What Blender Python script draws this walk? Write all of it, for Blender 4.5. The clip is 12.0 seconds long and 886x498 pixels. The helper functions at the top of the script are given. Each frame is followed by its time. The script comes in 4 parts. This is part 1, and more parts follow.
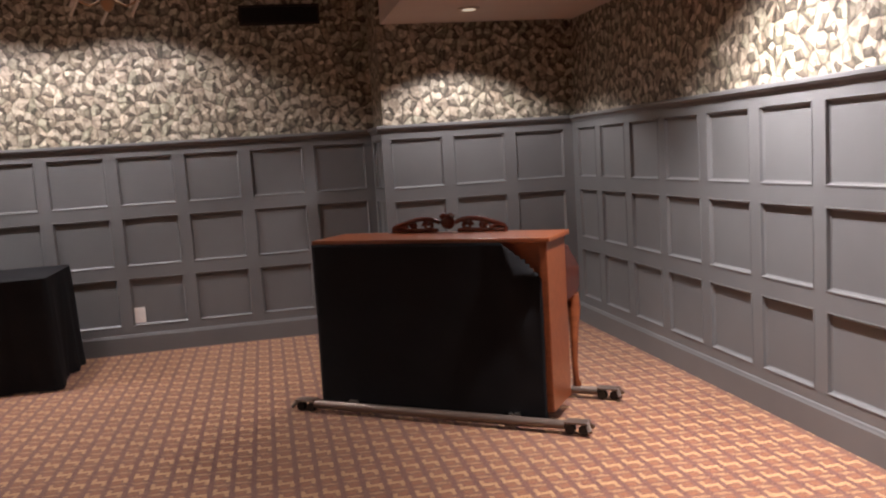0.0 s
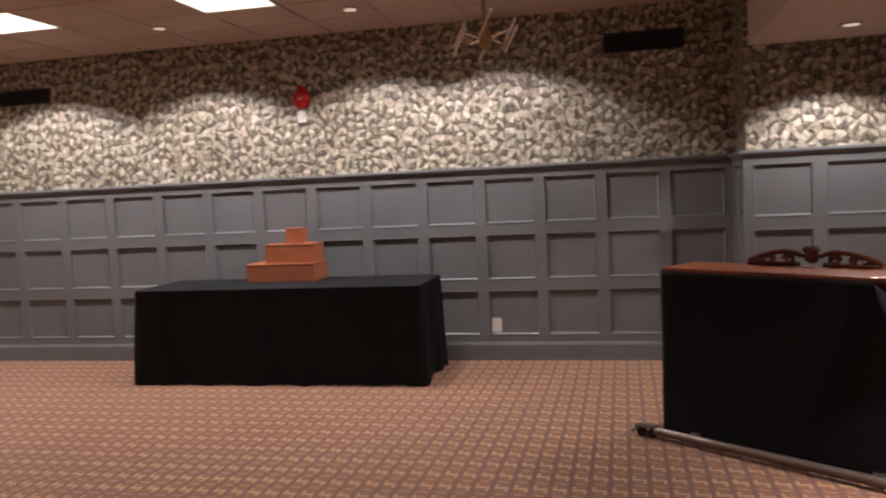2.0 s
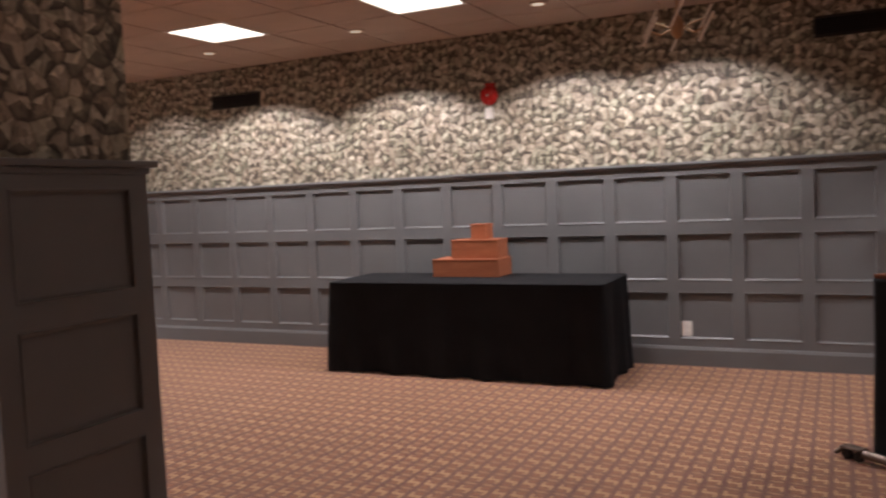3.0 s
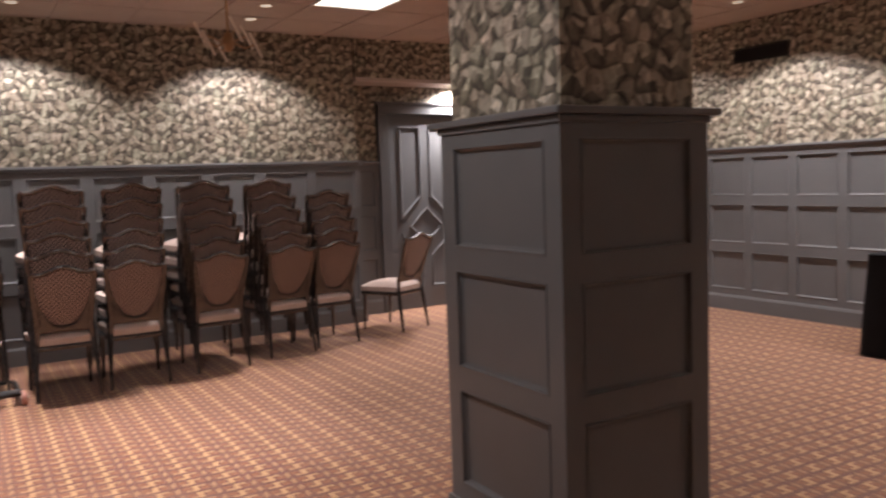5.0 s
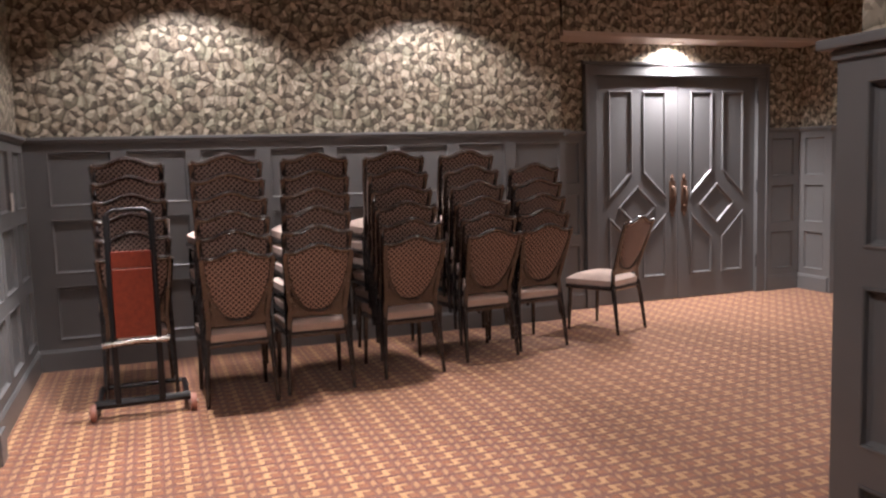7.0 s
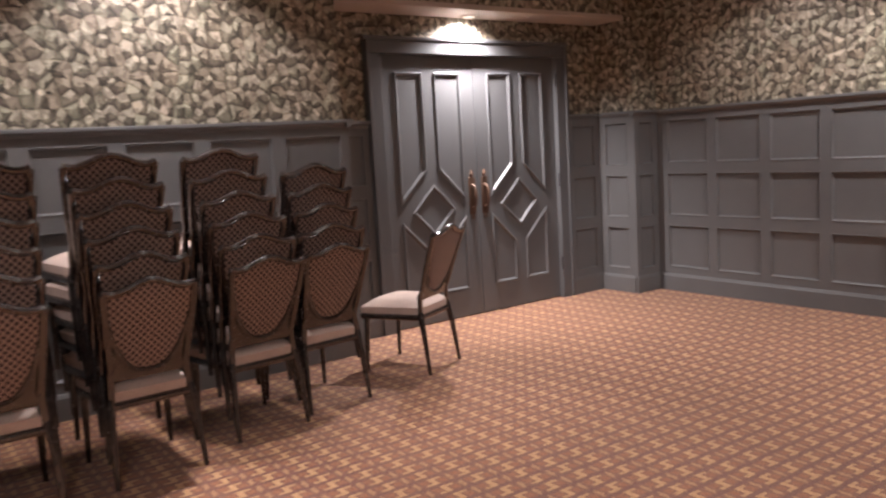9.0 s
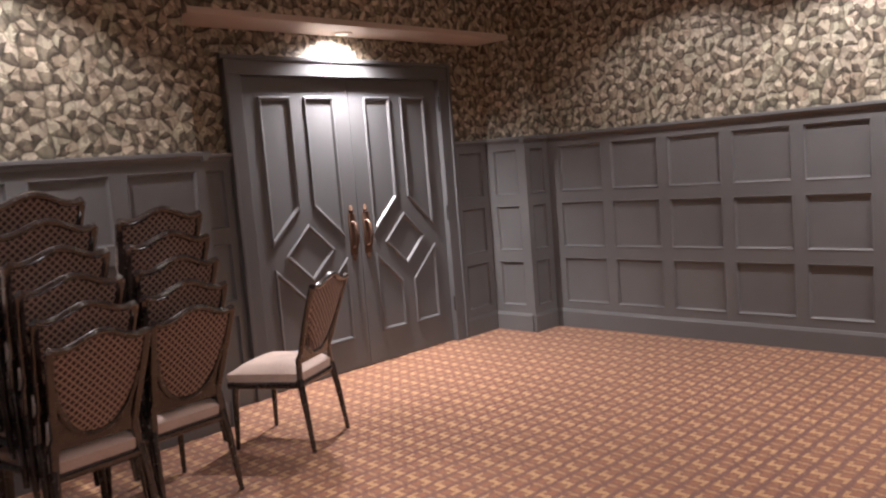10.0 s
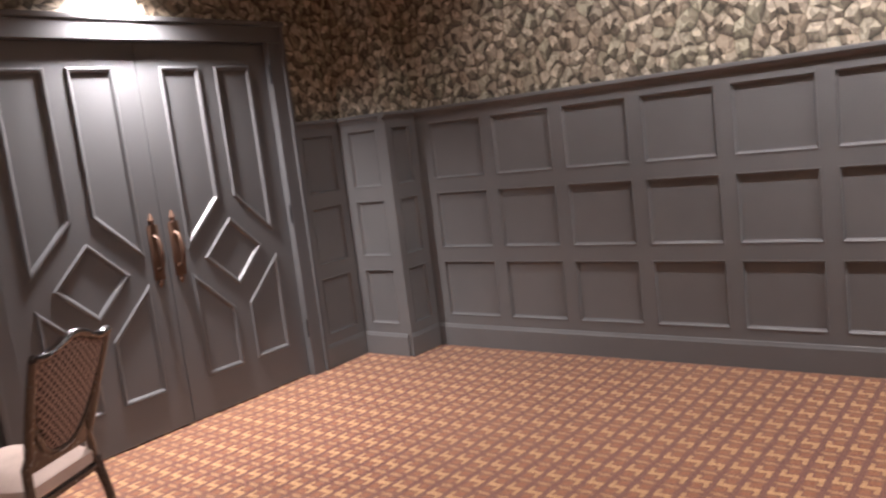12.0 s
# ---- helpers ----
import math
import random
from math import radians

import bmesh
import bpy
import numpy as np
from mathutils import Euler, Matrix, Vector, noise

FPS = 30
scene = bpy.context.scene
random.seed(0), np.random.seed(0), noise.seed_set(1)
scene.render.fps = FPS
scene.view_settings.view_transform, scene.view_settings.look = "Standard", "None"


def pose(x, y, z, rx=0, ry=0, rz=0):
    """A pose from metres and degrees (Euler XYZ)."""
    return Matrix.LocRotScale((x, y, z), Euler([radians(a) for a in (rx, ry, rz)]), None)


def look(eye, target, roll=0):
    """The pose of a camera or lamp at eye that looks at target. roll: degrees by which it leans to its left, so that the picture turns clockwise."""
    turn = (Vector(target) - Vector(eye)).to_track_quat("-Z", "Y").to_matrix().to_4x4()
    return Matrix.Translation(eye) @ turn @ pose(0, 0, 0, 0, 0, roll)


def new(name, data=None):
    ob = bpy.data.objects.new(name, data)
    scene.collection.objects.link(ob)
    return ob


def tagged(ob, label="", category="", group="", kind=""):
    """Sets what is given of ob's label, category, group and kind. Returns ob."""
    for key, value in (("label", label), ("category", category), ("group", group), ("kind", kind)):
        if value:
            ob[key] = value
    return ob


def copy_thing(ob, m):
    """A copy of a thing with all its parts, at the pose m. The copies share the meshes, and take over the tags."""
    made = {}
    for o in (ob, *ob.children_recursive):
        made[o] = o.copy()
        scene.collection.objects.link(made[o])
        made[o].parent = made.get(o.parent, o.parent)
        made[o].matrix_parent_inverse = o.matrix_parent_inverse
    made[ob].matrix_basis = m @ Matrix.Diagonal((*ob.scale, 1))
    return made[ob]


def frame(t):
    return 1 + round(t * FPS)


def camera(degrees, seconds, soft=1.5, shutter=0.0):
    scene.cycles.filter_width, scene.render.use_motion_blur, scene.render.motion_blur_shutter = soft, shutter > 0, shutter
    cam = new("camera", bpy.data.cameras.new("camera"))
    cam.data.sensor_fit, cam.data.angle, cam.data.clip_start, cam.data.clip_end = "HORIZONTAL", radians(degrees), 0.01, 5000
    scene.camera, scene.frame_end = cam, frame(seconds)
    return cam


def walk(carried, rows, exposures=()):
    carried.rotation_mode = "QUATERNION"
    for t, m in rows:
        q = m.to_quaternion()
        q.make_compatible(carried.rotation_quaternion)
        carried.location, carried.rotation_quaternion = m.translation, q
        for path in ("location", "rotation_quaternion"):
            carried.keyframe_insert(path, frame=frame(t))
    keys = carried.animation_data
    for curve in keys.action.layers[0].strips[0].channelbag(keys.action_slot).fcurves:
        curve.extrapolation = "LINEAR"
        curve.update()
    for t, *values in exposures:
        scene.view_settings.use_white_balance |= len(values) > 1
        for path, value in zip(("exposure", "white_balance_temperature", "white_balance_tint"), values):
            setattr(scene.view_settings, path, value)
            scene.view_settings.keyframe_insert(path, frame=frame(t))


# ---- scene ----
cam = camera(57.2, 12.0, soft=2.2, shutter=0.4)
PATH = [
    (0, (-0.025, 0.058, 1.428), (0.389, 2.0, 1.194), -3.7),
    (0.5, (0.116, 0.084, 1.442), (0.477, 2.038, 1.217), -2.4),
    (1, (0.084, 0.046, 1.467), (0.196, 2.036, 1.291), -4.1),
    (1.5, (0.014, 0.033, 1.495), (-0.214, 2.013, 1.337), -4.0),
    (2, (0.007, -0.036, 1.465), (-0.428, 1.911, 1.325), -2.7),
    (2.5, (0.031, -0.026, 1.48), (-0.592, 1.87, 1.34), -2.2),
    (2.7, (0.052, 0.0, 1.48), (-0.672, 1.859, 1.343), -2.4),
    (4.5, (-0.125, 0.092, 1.451), (-1.681, 1.338, 1.298), -1.7),
    (5, (-0.328, 0.057, 1.44), (-2.044, 1.071, 1.269), -2.0),
    (5.5, (-0.594, 0.049, 1.412), (-2.4, 0.885, 1.215), -1.2),
    (6, (-0.925, 0.127, 1.434), (-2.831, 0.701, 1.239), -0.4),
    (6.5, (-1.246, 0.13, 1.389), (-3.165, 0.671, 1.233), -1.4),
    (7, (-1.609, 0.166, 1.395), (-3.481, 0.839, 1.187), -1.7),
    (7.2, (-1.744, 0.215, 1.377), (-3.612, 0.906, 1.192), -2.0),
    (8.8, (-2.832, 0.671, 1.433), (-4.476, 1.787, 1.204), -3.2),
    (9, (-2.968, 0.728, 1.435), (-4.571, 1.899, 1.186), -3.3),
    (9.5, (-3.344, 0.886, 1.456), (-4.79, 2.247, 1.215), -4.5),
    (10, (-3.586, 1.146, 1.468), (-4.988, 2.557, 1.265), -4.6),
    (10.5, (-3.835, 1.398, 1.444), (-5.211, 2.836, 1.249), -5.5),
    (11, (-4.039, 1.698, 1.455), (-5.352, 3.187, 1.217), -5.3),
    (11.5, (-4.218, 2.028, 1.442), (-5.49, 3.551, 1.196), -5.8),
    (12, (-4.313, 2.401, 1.471), (-5.529, 3.964, 1.193), -6.9),
]
walk(cam, [(t, look(eye, target, roll)) for t, eye, target, roll in PATH])

# ---- light ----
world = bpy.data.worlds.new("world")
scene.world = world
world.use_nodes = True
world.node_tree.nodes["Background"].inputs[0].default_value = (1.0, 0.8, 0.62, 1)
world.node_tree.nodes["Background"].inputs[1].default_value = 0.02
scene.view_settings.exposure = -0.04

WARM = (1.0, 0.915, 0.93)
CEIL, LOW = 2.895, 2.405          # main ceiling, dropped ceiling along the east wall
PANEL_GLOW = 2.3
# downlights: x, y, z of the can, where it points, watts, cone in degrees, softness of its rim
DOWN = [
    (-0.98, 6.00, CEIL, (-0.98, 6.10, 0), 125, 128, 0.3),
    (-1.98, 6.00, CEIL, (-1.98, 6.10, 0), 145, 128, 0.3),
    (-3.60, 6.00, CEIL, (-3.60, 6.10, 0), 175, 128, 0.3),
    (-5.20, 6.00, CEIL, (-5.20, 6.10, 0), 172, 128, 0.3),
    (-6.50, 6.05, CEIL, (-6.50, 6.15, 0), 55, 128, 0.4),
    (1.45, 5.62, LOW, (1.45, 5.77, 0), 118, 120, 0.3),
    (1.74, 3.40, LOW, (2.40, 3.40, 0.4), 430, 118, 0.9),
    (1.78, 1.50, LOW, (2.38, 1.50, 0.3), 470, 116, 0.9),
    (-7.36, 2.35, CEIL, (-7.46, 2.35, 0), 125, 124, 0.35),
    (-7.36, 0.50, CEIL, (-7.46, 0.50, 0), 120, 124, 0.35),
    (-8.19, 4.93, 2.464, (-8.42, 4.93, 1.4), 600, 148, 1.0),
    (-6.62, 0.35, CEIL, (-6.00, 0.35, 0), 400, 72, 0.4),
    (-6.80, 2.30, CEIL, (-6.15, 2.20, 0), 200, 72, 0.4),
    (-6.10, 3.30, CEIL, (-6.00, 3.50, 0), 25, 96, 0.6),
    (-4.55, 0.35, CEIL, (-4.25, 0.45, 0), 380, 74, 0.6),
    # no cans known at these three: added fill for pillar, chairs and jamb
    (-2.80, 0.05, CEIL, (-2.90, 0.15, 0), 125, 150, 0.4),
    (-2.60, 3.70, CEIL, (-2.60, 3.60, 0), 85, 112, 0.6),
    (-5.45, 0.00, CEIL, (-6.00, -0.62, 1.1), 330, 58, 0.6),
]
for x, y, z, aim, watts, cone, rim in DOWN:
    lamp = bpy.data.lights.new("downlight_beam", "SPOT")
    lamp.energy, lamp.color, lamp.spot_size, lamp.spot_blend, lamp.shadow_soft_size = watts, WARM, radians(cone), rim, 0.045
    ob = new("downlight_beam", lamp)
    ob.matrix_world = look((x, y, z - 0.025), aim)


# ---- materials ----
def shader(name, rough=0.5, metal=0.0, color=(0.5, 0.5, 0.5)):
    mat = bpy.data.materials.new(name)
    mat.use_nodes = True
    nodes, links = mat.node_tree.nodes, mat.node_tree.links
    b = nodes["Principled BSDF"]
    b.inputs["Base Color"].default_value = (*color, 1)
    b.inputs["Roughness"].default_value = rough
    b.inputs["Metallic"].default_value = metal
    return mat, nodes, links, b


def coords(nodes, links, scale=(1, 1, 1), turn=(0, 0, 0), world_space=False):
    if world_space:
        src = nodes.new("ShaderNodeNewGeometry").outputs["Position"]
    else:
        src = nodes.new("ShaderNodeTexCoord").outputs["Object"]
    mp = nodes.new("ShaderNodeMapping")
    mp.inputs["Scale"].default_value, mp.inputs["Rotation"].default_value = scale, turn
    links.new(src, mp.inputs[0])
    return mp.outputs[0]


def noise_tex(nodes, links, vec, scale, detail=4.0, rough=0.55):
    n = nodes.new("ShaderNodeTexNoise")
    n.inputs["Scale"].default_value, n.inputs["Detail"].default_value, n.inputs["Roughness"].default_value = scale, detail, rough
    links.new(vec, n.inputs["Vector"])
    return n.outputs[0]


def ramp(nodes, links, fac, stops, smooth=True):
    r = nodes.new("ShaderNodeValToRGB")
    el = r.color_ramp.elements
    while len(el) < len(stops):
        el.new(0.5)
    for e, (p, c) in zip(el, stops):
        e.position, e.color = p, (*c, 1)
    if not smooth:
        r.color_ramp.interpolation = "CONSTANT"
    links.new(fac, r.inputs[0])
    return r.outputs[0]


def mix(nodes, links, fac, a, b, kind="MIX"):
    m = nodes.new("ShaderNodeMix")
    m.data_type, m.blend_type = "RGBA", kind
    for sock, v in ((m.inputs[0], fac), (m.inputs[6], a), (m.inputs[7], b)):
        if isinstance(v, (int, float)):
            sock.default_value = v
        elif isinstance(v, tuple):
            sock.default_value = (*v, 1)
        else:
            links.new(v, sock)
    return m.outputs[2]


def calc(nodes, links, op, a, b=0.0, c=0.0):
    m = nodes.new("ShaderNodeMath")
    m.operation = op
    for sock, v in zip(m.inputs, (a, b, c)):
        if isinstance(v, (int, float)):
            sock.default_value = v
        else:
            links.new(v, sock)
    return m.outputs[0]


def bump(nodes, links, b, height, strength=0.2, dist=0.01):
    n = nodes.new("ShaderNodeBump")
    n.inputs["Strength"].default_value, n.inputs["Distance"].default_value = strength, dist
    links.new(height, n.inputs["Height"])
    links.new(n.outputs[0], b.inputs["Normal"])


def plain(name, color, rough=0.5, metal=0.0, vary=0.15, grain=60.0, relief=0.08, world_space=False):
    """Paint, metal or plastic with faint cloudy and fine variation."""
    mat, n, l, b = shader(name, rough, metal, color)
    v = coords(n, l, world_space=world_space)
    big = noise_tex(n, l, v, 2.3, 3)
    fine = noise_tex(n, l, v, grain, 5)
    lo, hi = tuple(c * (1 - vary) for c in color), tuple(min(1, c * (1 + vary)) for c in color)
    col = ramp(n, l, big, [(0.3, lo), (0.7, hi)])
    col = mix(n, l, 0.25, col, ramp(n, l, fine, [(0.3, lo), (0.7, hi)]))
    l.new(col, b.inputs["Base Color"])
    rr = ramp(n, l, fine, [(0.3, (max(0.02, rough - 0.08),) * 3), (0.7, (min(1, rough + 0.08),) * 3)])
    l.new(rr, b.inputs["Roughness"])
    bump(n, l, b, fine, relief, 0.002)
    return mat


def wood(name, dark, light, rough=0.35, turn=(0, 0, 0)):
    mat, n, l, b = shader(name, rough)
    v = coords(n, l, (1.2, 14, 14), turn)
    grain = noise_tex(n, l, v, 2.0, 6, 0.65)
    fine = noise_tex(n, l, v, 14.0, 4)
    col = ramp(n, l, grain, [(0.3, dark), (0.7, light)])
    col = mix(n, l, 0.3, col, ramp(n, l, fine, [(0.35, dark), (0.65, light)]))
    l.new(col, b.inputs["Base Color"])
    bump(n, l, b, fine, 0.06, 0.002)
    return mat


def glow(name, color, strength):
    mat, n, l, b = shader(name, 0.4, 0, (0.9, 0.9, 0.9))
    b.inputs["Emission Color"].default_value = (*color, 1)
    b.inputs["Emission Strength"].default_value = strength
    return mat


def wallpaper_material():
    """Printed wallpaper of broken stones, each drawn as a low pyramid of facets."""
    mat, n, l, b = shader("stone_wallpaper", 0.55)
    v = coords(n, l, world_space=True)
    sep = n.new("ShaderNodeSeparateXYZ")
    l.new(v, sep.inputs[0])
    com = n.new("ShaderNodeCombineXYZ")
    l.new(calc(n, l, "ADD", sep.outputs[0], sep.outputs[1]), com.inputs[0])
    l.new(calc(n, l, "MULTIPLY", sep.outputs[2], 0.86), com.inputs[1])
    wob = n.new("ShaderNodeTexNoise")
    wob.inputs["Scale"].default_value = 6.0
    l.new(com.outputs[0], wob.inputs["Vector"])
    vv = n.new("ShaderNodeVectorMath")
    vv.operation = "MULTIPLY_ADD"
    l.new(wob.outputs["Color"], vv.inputs[0])
    vv.inputs[1].default_value = (0.05, 0.05, 0.0)
    l.new(com.outputs[0], vv.inputs[2])
    p = vv.outputs[0]

    def pyramids(scale, corners, aim, spread):
        """Cell colour, edge distance and the direction that each facet looks, from the cell's middle."""
        t = n.new("ShaderNodeTexVoronoi")
        t.voronoi_dimensions = "2D"
        t.inputs["Scale"].default_value = scale
        l.new(p, t.inputs["Vector"])
        e = n.new("ShaderNodeTexVoronoi")
        e.voronoi_dimensions, e.feature = "2D", "DISTANCE_TO_EDGE"
        e.inputs["Scale"].default_value = scale
        l.new(p, e.inputs["Vector"])
        d = n.new("ShaderNodeVectorMath")
        d.operation = "SUBTRACT"
        l.new(p, d.inputs[0])
        l.new(t.outputs["Position"], d.inputs[1])
        ds = n.new("ShaderNodeSeparateXYZ")
        l.new(d.outputs[0], ds.inputs[0])
        ang = calc(n, l, "DIVIDE", calc(n, l, "ARCTAN2", ds.outputs[1], ds.outputs[0]), 2 * math.pi)
        cs = n.new("ShaderNodeSeparateColor")
        l.new(t.outputs["Color"], cs.inputs[0])
        q = calc(n, l, "FLOOR", calc(n, l, "MULTIPLY", calc(n, l, "ADD", ang, cs.outputs[2]), corners))
        look_at = calc(n, l, "MULTIPLY", calc(n, l, "SUBTRACT", calc(n, l, "DIVIDE", calc(n, l, "ADD", q, 0.5), corners), cs.outputs[2]), 2 * math.pi)
        lit = calc(n, l, "COSINE", calc(n, l, "SUBTRACT", look_at, calc(n, l, "MULTIPLY_ADD", cs.outputs[0], spread, aim)))
        return cs, e.outputs["Distance"], lit
    c1, gap, lit = pyramids(13.5, 3.0, 0.7, 2.0)
    c2, gap2, lit2 = pyramids(23.0, 3.0, 0.4, 4.2)
    tint = ramp(n, l, c1.outputs[0], [(0.0, (0.36, 0.305, 0.245)), (0.3, (0.47, 0.42, 0.355)), (0.55, (0.54, 0.495, 0.425)), (0.8, (0.39, 0.38, 0.305)), (1.0, (0.50, 0.43, 0.365))])
    tone = calc(n, l, "MULTIPLY_ADD", lit, 0.5, 0.5)
    shade = ramp(n, l, tone, [(0.0, (0.34, 0.325, 0.30)), (0.3, (0.58, 0.565, 0.53)), (0.6, (0.84, 0.83, 0.80)), (0.85, (1.05, 1.04, 1.01)), (1.0, (1.20, 1.19, 1.16))])
    tone2 = calc(n, l, "MULTIPLY_ADD", lit2, 0.5, 0.5)
    shade2 = ramp(n, l, tone2, [(0.0, (0.34, 0.32, 0.29)), (0.4, (0.78, 0.77, 0.74)), (0.75, (1.08, 1.07, 1.04)), (1.0, (1.28, 1.27, 1.23))])
    col = mix(n, l, 1.0, tint, shade, "MULTIPLY")
    col = mix(n, l, 0.6, col, shade2, "MULTIPLY")
    body = ramp(n, l, c1.outputs[1], [(0.0, (0.62, 0.60, 0.56)), (0.5, (0.95, 0.94, 0.92)), (1.0, (1.22, 1.20, 1.17))])
    col = mix(n, l, 0.65, col, body, "MULTIPLY")
    # deep printed gaps on the far side of each stone, hairline cracks on the near side
    side = ramp(n, l, tone, [(0.0, (1.0, 1.0, 1.0)), (0.34, (0.8, 0.8, 0.8)), (0.75, (0.0, 0.0, 0.0))])
    crevice = ramp(n, l, gap, [(0.0, (0.07, 0.065, 0.05)), (0.07, (0.18, 0.17, 0.14)), (0.18, (0.70, 0.68, 0.65)), (0.30, (1, 1, 1))])
    crack = ramp(n, l, gap, [(0.0, (0.35, 0.33, 0.28)), (0.05, (0.8, 0.78, 0.74)), (0.10, (1, 1, 1))])
    col = mix(n, l, 0.75, col, mix(n, l, side, crack, crevice), "MULTIPLY")
    grain = noise_tex(n, l, v, 70, 5)
    col = mix(n, l, 0.3, col, ramp(n, l, grain, [(0.35, (0.5, 0.48, 0.44)), (0.65, (1.0, 1.0, 1.0))]), "MULTIPLY")
    l.new(col, b.inputs["Base Color"])
    bump(n, l, b, grain, 0.05, 0.002)
    return mat


def carpet_material():
    """Woven carpet: gold hooked motifs in rows between plum stripes."""
    mat, n, l, b = shader("patterned_carpet", 0.95)
    v = coords(n, l, world_space=True)
    jit = noise_tex(n, l, v, 60, 3)
    sep = n.new("ShaderNodeSeparateXYZ")
    l.new(v, sep.inputs[0])
    wob = calc(n, l, "MULTIPLY_ADD", jit, 0.020, -0.010)
    px = calc(n, l, "ADD", sep.outputs[0], wob)
    py = calc(n, l, "ADD", sep.outputs[1], wob)
    across, along = 0.095, 0.170
    u = calc(n, l, "FRACT", calc(n, l, "DIVIDE", px, across))
    w = calc(n, l, "FRACT", calc(n, l, "DIVIDE", py, along))
    mid = calc(n, l, "SUBTRACT", u, 0.5)
    far = calc(n, l, "ABSOLUTE", mid)

    def within(value, lo, hi):
        return calc(n, l, "MULTIPLY", calc(n, l, "GREATER_THAN", value, lo), calc(n, l, "LESS_THAN", value, hi))

    def block(u0, u1, w0, w1):
        return calc(n, l, "MULTIPLY", within(u, u0, u1), within(w, w0, w1))
    # a bold bar with a hook up one side and down the other, and a thinner bar between
    hook = block(0.13, 0.87, 0.42, 0.58)
    for a, k in ((block(0.13, 0.33, 0.575, 0.80), 0.85), (block(0.67, 0.87, 0.20, 0.425), 0.85), (block(0.28, 0.87, 0.93, 1.0), 0.62), (block(0.13, 0.72, 0.0, 0.07), 0.62)):
        hook = calc(n, l, "MAXIMUM", hook, calc(n, l, "MULTIPLY", a, k))
    heart = calc(n, l, "MAXIMUM", block(0.40, 0.80, 0.64, 0.86), block(0.20, 0.60, 0.14, 0.36))
    stripe = calc(n, l, "MULTIPLY", calc(n, l, "GREATER_THAN", far, 0.405), calc(n, l, "LESS_THAN", far, 0.47))
    fibre = noise_tex(n, l, v, 260, 3)
    tuft = noise_tex(n, l, v, 90, 3)
    patch = noise_tex(n, l, v, 1.4, 4)
    base = ramp(n, l, tuft, [(0.3, (0.140, 0.055, 0.034)), (0.7, (0.270, 0.114, 0.070))])
    gold = ramp(n, l, tuft, [(0.3, (0.36, 0.190, 0.085)), (0.7, (0.63, 0.380, 0.185))])
    rust = ramp(n, l, tuft, [(0.3, (0.24, 0.080, 0.030)), (0.7, (0.42, 0.165, 0.065))])
    plum = ramp(n, l, tuft, [(0.3, (0.080, 0.034, 0.036)), (0.7, (0.165, 0.072, 0.072))])
    col = mix(n, l, calc(n, l, "MULTIPLY", heart, 0.6), base, rust)
    col = mix(n, l, calc(n, l, "MULTIPLY", stripe, 0.5), col, plum)
    col = mix(n, l, hook, col, gold)
    col = mix(n, l, 0.3, col, ramp(n, l, fibre, [(0.3, (0.55, 0.53, 0.5)), (0.7, (1, 1, 1))]), "MULTIPLY")
    col = mix(n, l, 0.35, col, ramp(n, l, patch, [(0.35, (0.72, 0.7, 0.68)), (0.65, (1, 1, 1))]), "MULTIPLY")
    l.new(col, b.inputs["Base Color"])
    bump(n, l, b, tuft, 0.5, 0.005)
    b.inputs["Sheen Weight"].default_value = 0.2
    return mat


def lattice_material():
    """Chair-back cloth with a fine diagonal lattice."""
    mat, n, l, b = shader("lattice_cloth", 0.7)
    v = coords(n, l, (1, 1, 1), (radians(45), 0, 0))
    sp = n.new("ShaderNodeSeparateXYZ")
    l.new(v, sp.inputs[0])
    hole = None
    for k in (1, 2):
        f = calc(n, l, "ABSOLUTE", calc(n, l, "SUBTRACT", calc(n, l, "FRACT", calc(n, l, "DIVIDE", calc(n, l, "ADD", sp.outputs[k], 5.0), 0.023)), 0.5))
        f = calc(n, l, "LESS_THAN", f, 0.34)
        hole = f if hole is None else calc(n, l, "MULTIPLY", hole, f)
    net = mix(n, l, hole, (0.38, 0.272, 0.228), (0.052, 0.030, 0.026))
    fine = noise_tex(n, l, v, 400, 3)
    col = mix(n, l, 0.3, net, ramp(n, l, fine, [(0.3, (0.35, 0.33, 0.3)), (0.7, (1, 1, 1))]), "MULTIPLY")
    l.new(col, b.inputs["Base Color"])
    bump(n, l, b, fine, 0.3, 0.003)
    return mat


def cloth(name, color, rough=0.85, weave=300):
    mat, n, l, b = shader(name, rough, 0, color)
    b.inputs["Specular IOR Level"].default_value = 0.15
    v = coords(n, l)
    fine = noise_tex(n, l, v, weave, 3)
    big = noise_tex(n, l, v, 5, 4)
    lo, hi = tuple(c * 0.7 for c in color), tuple(min(1, c * 1.25) for c in color)
    col = mix(n, l, 0.5, ramp(n, l, big, [(0.3, lo), (0.7, hi)]), ramp(n, l, fine, [(0.3, lo), (0.7, hi)]))
    l.new(col, b.inputs["Base Color"])
    bump(n, l, b, fine, 0.25, 0.002)
    return mat


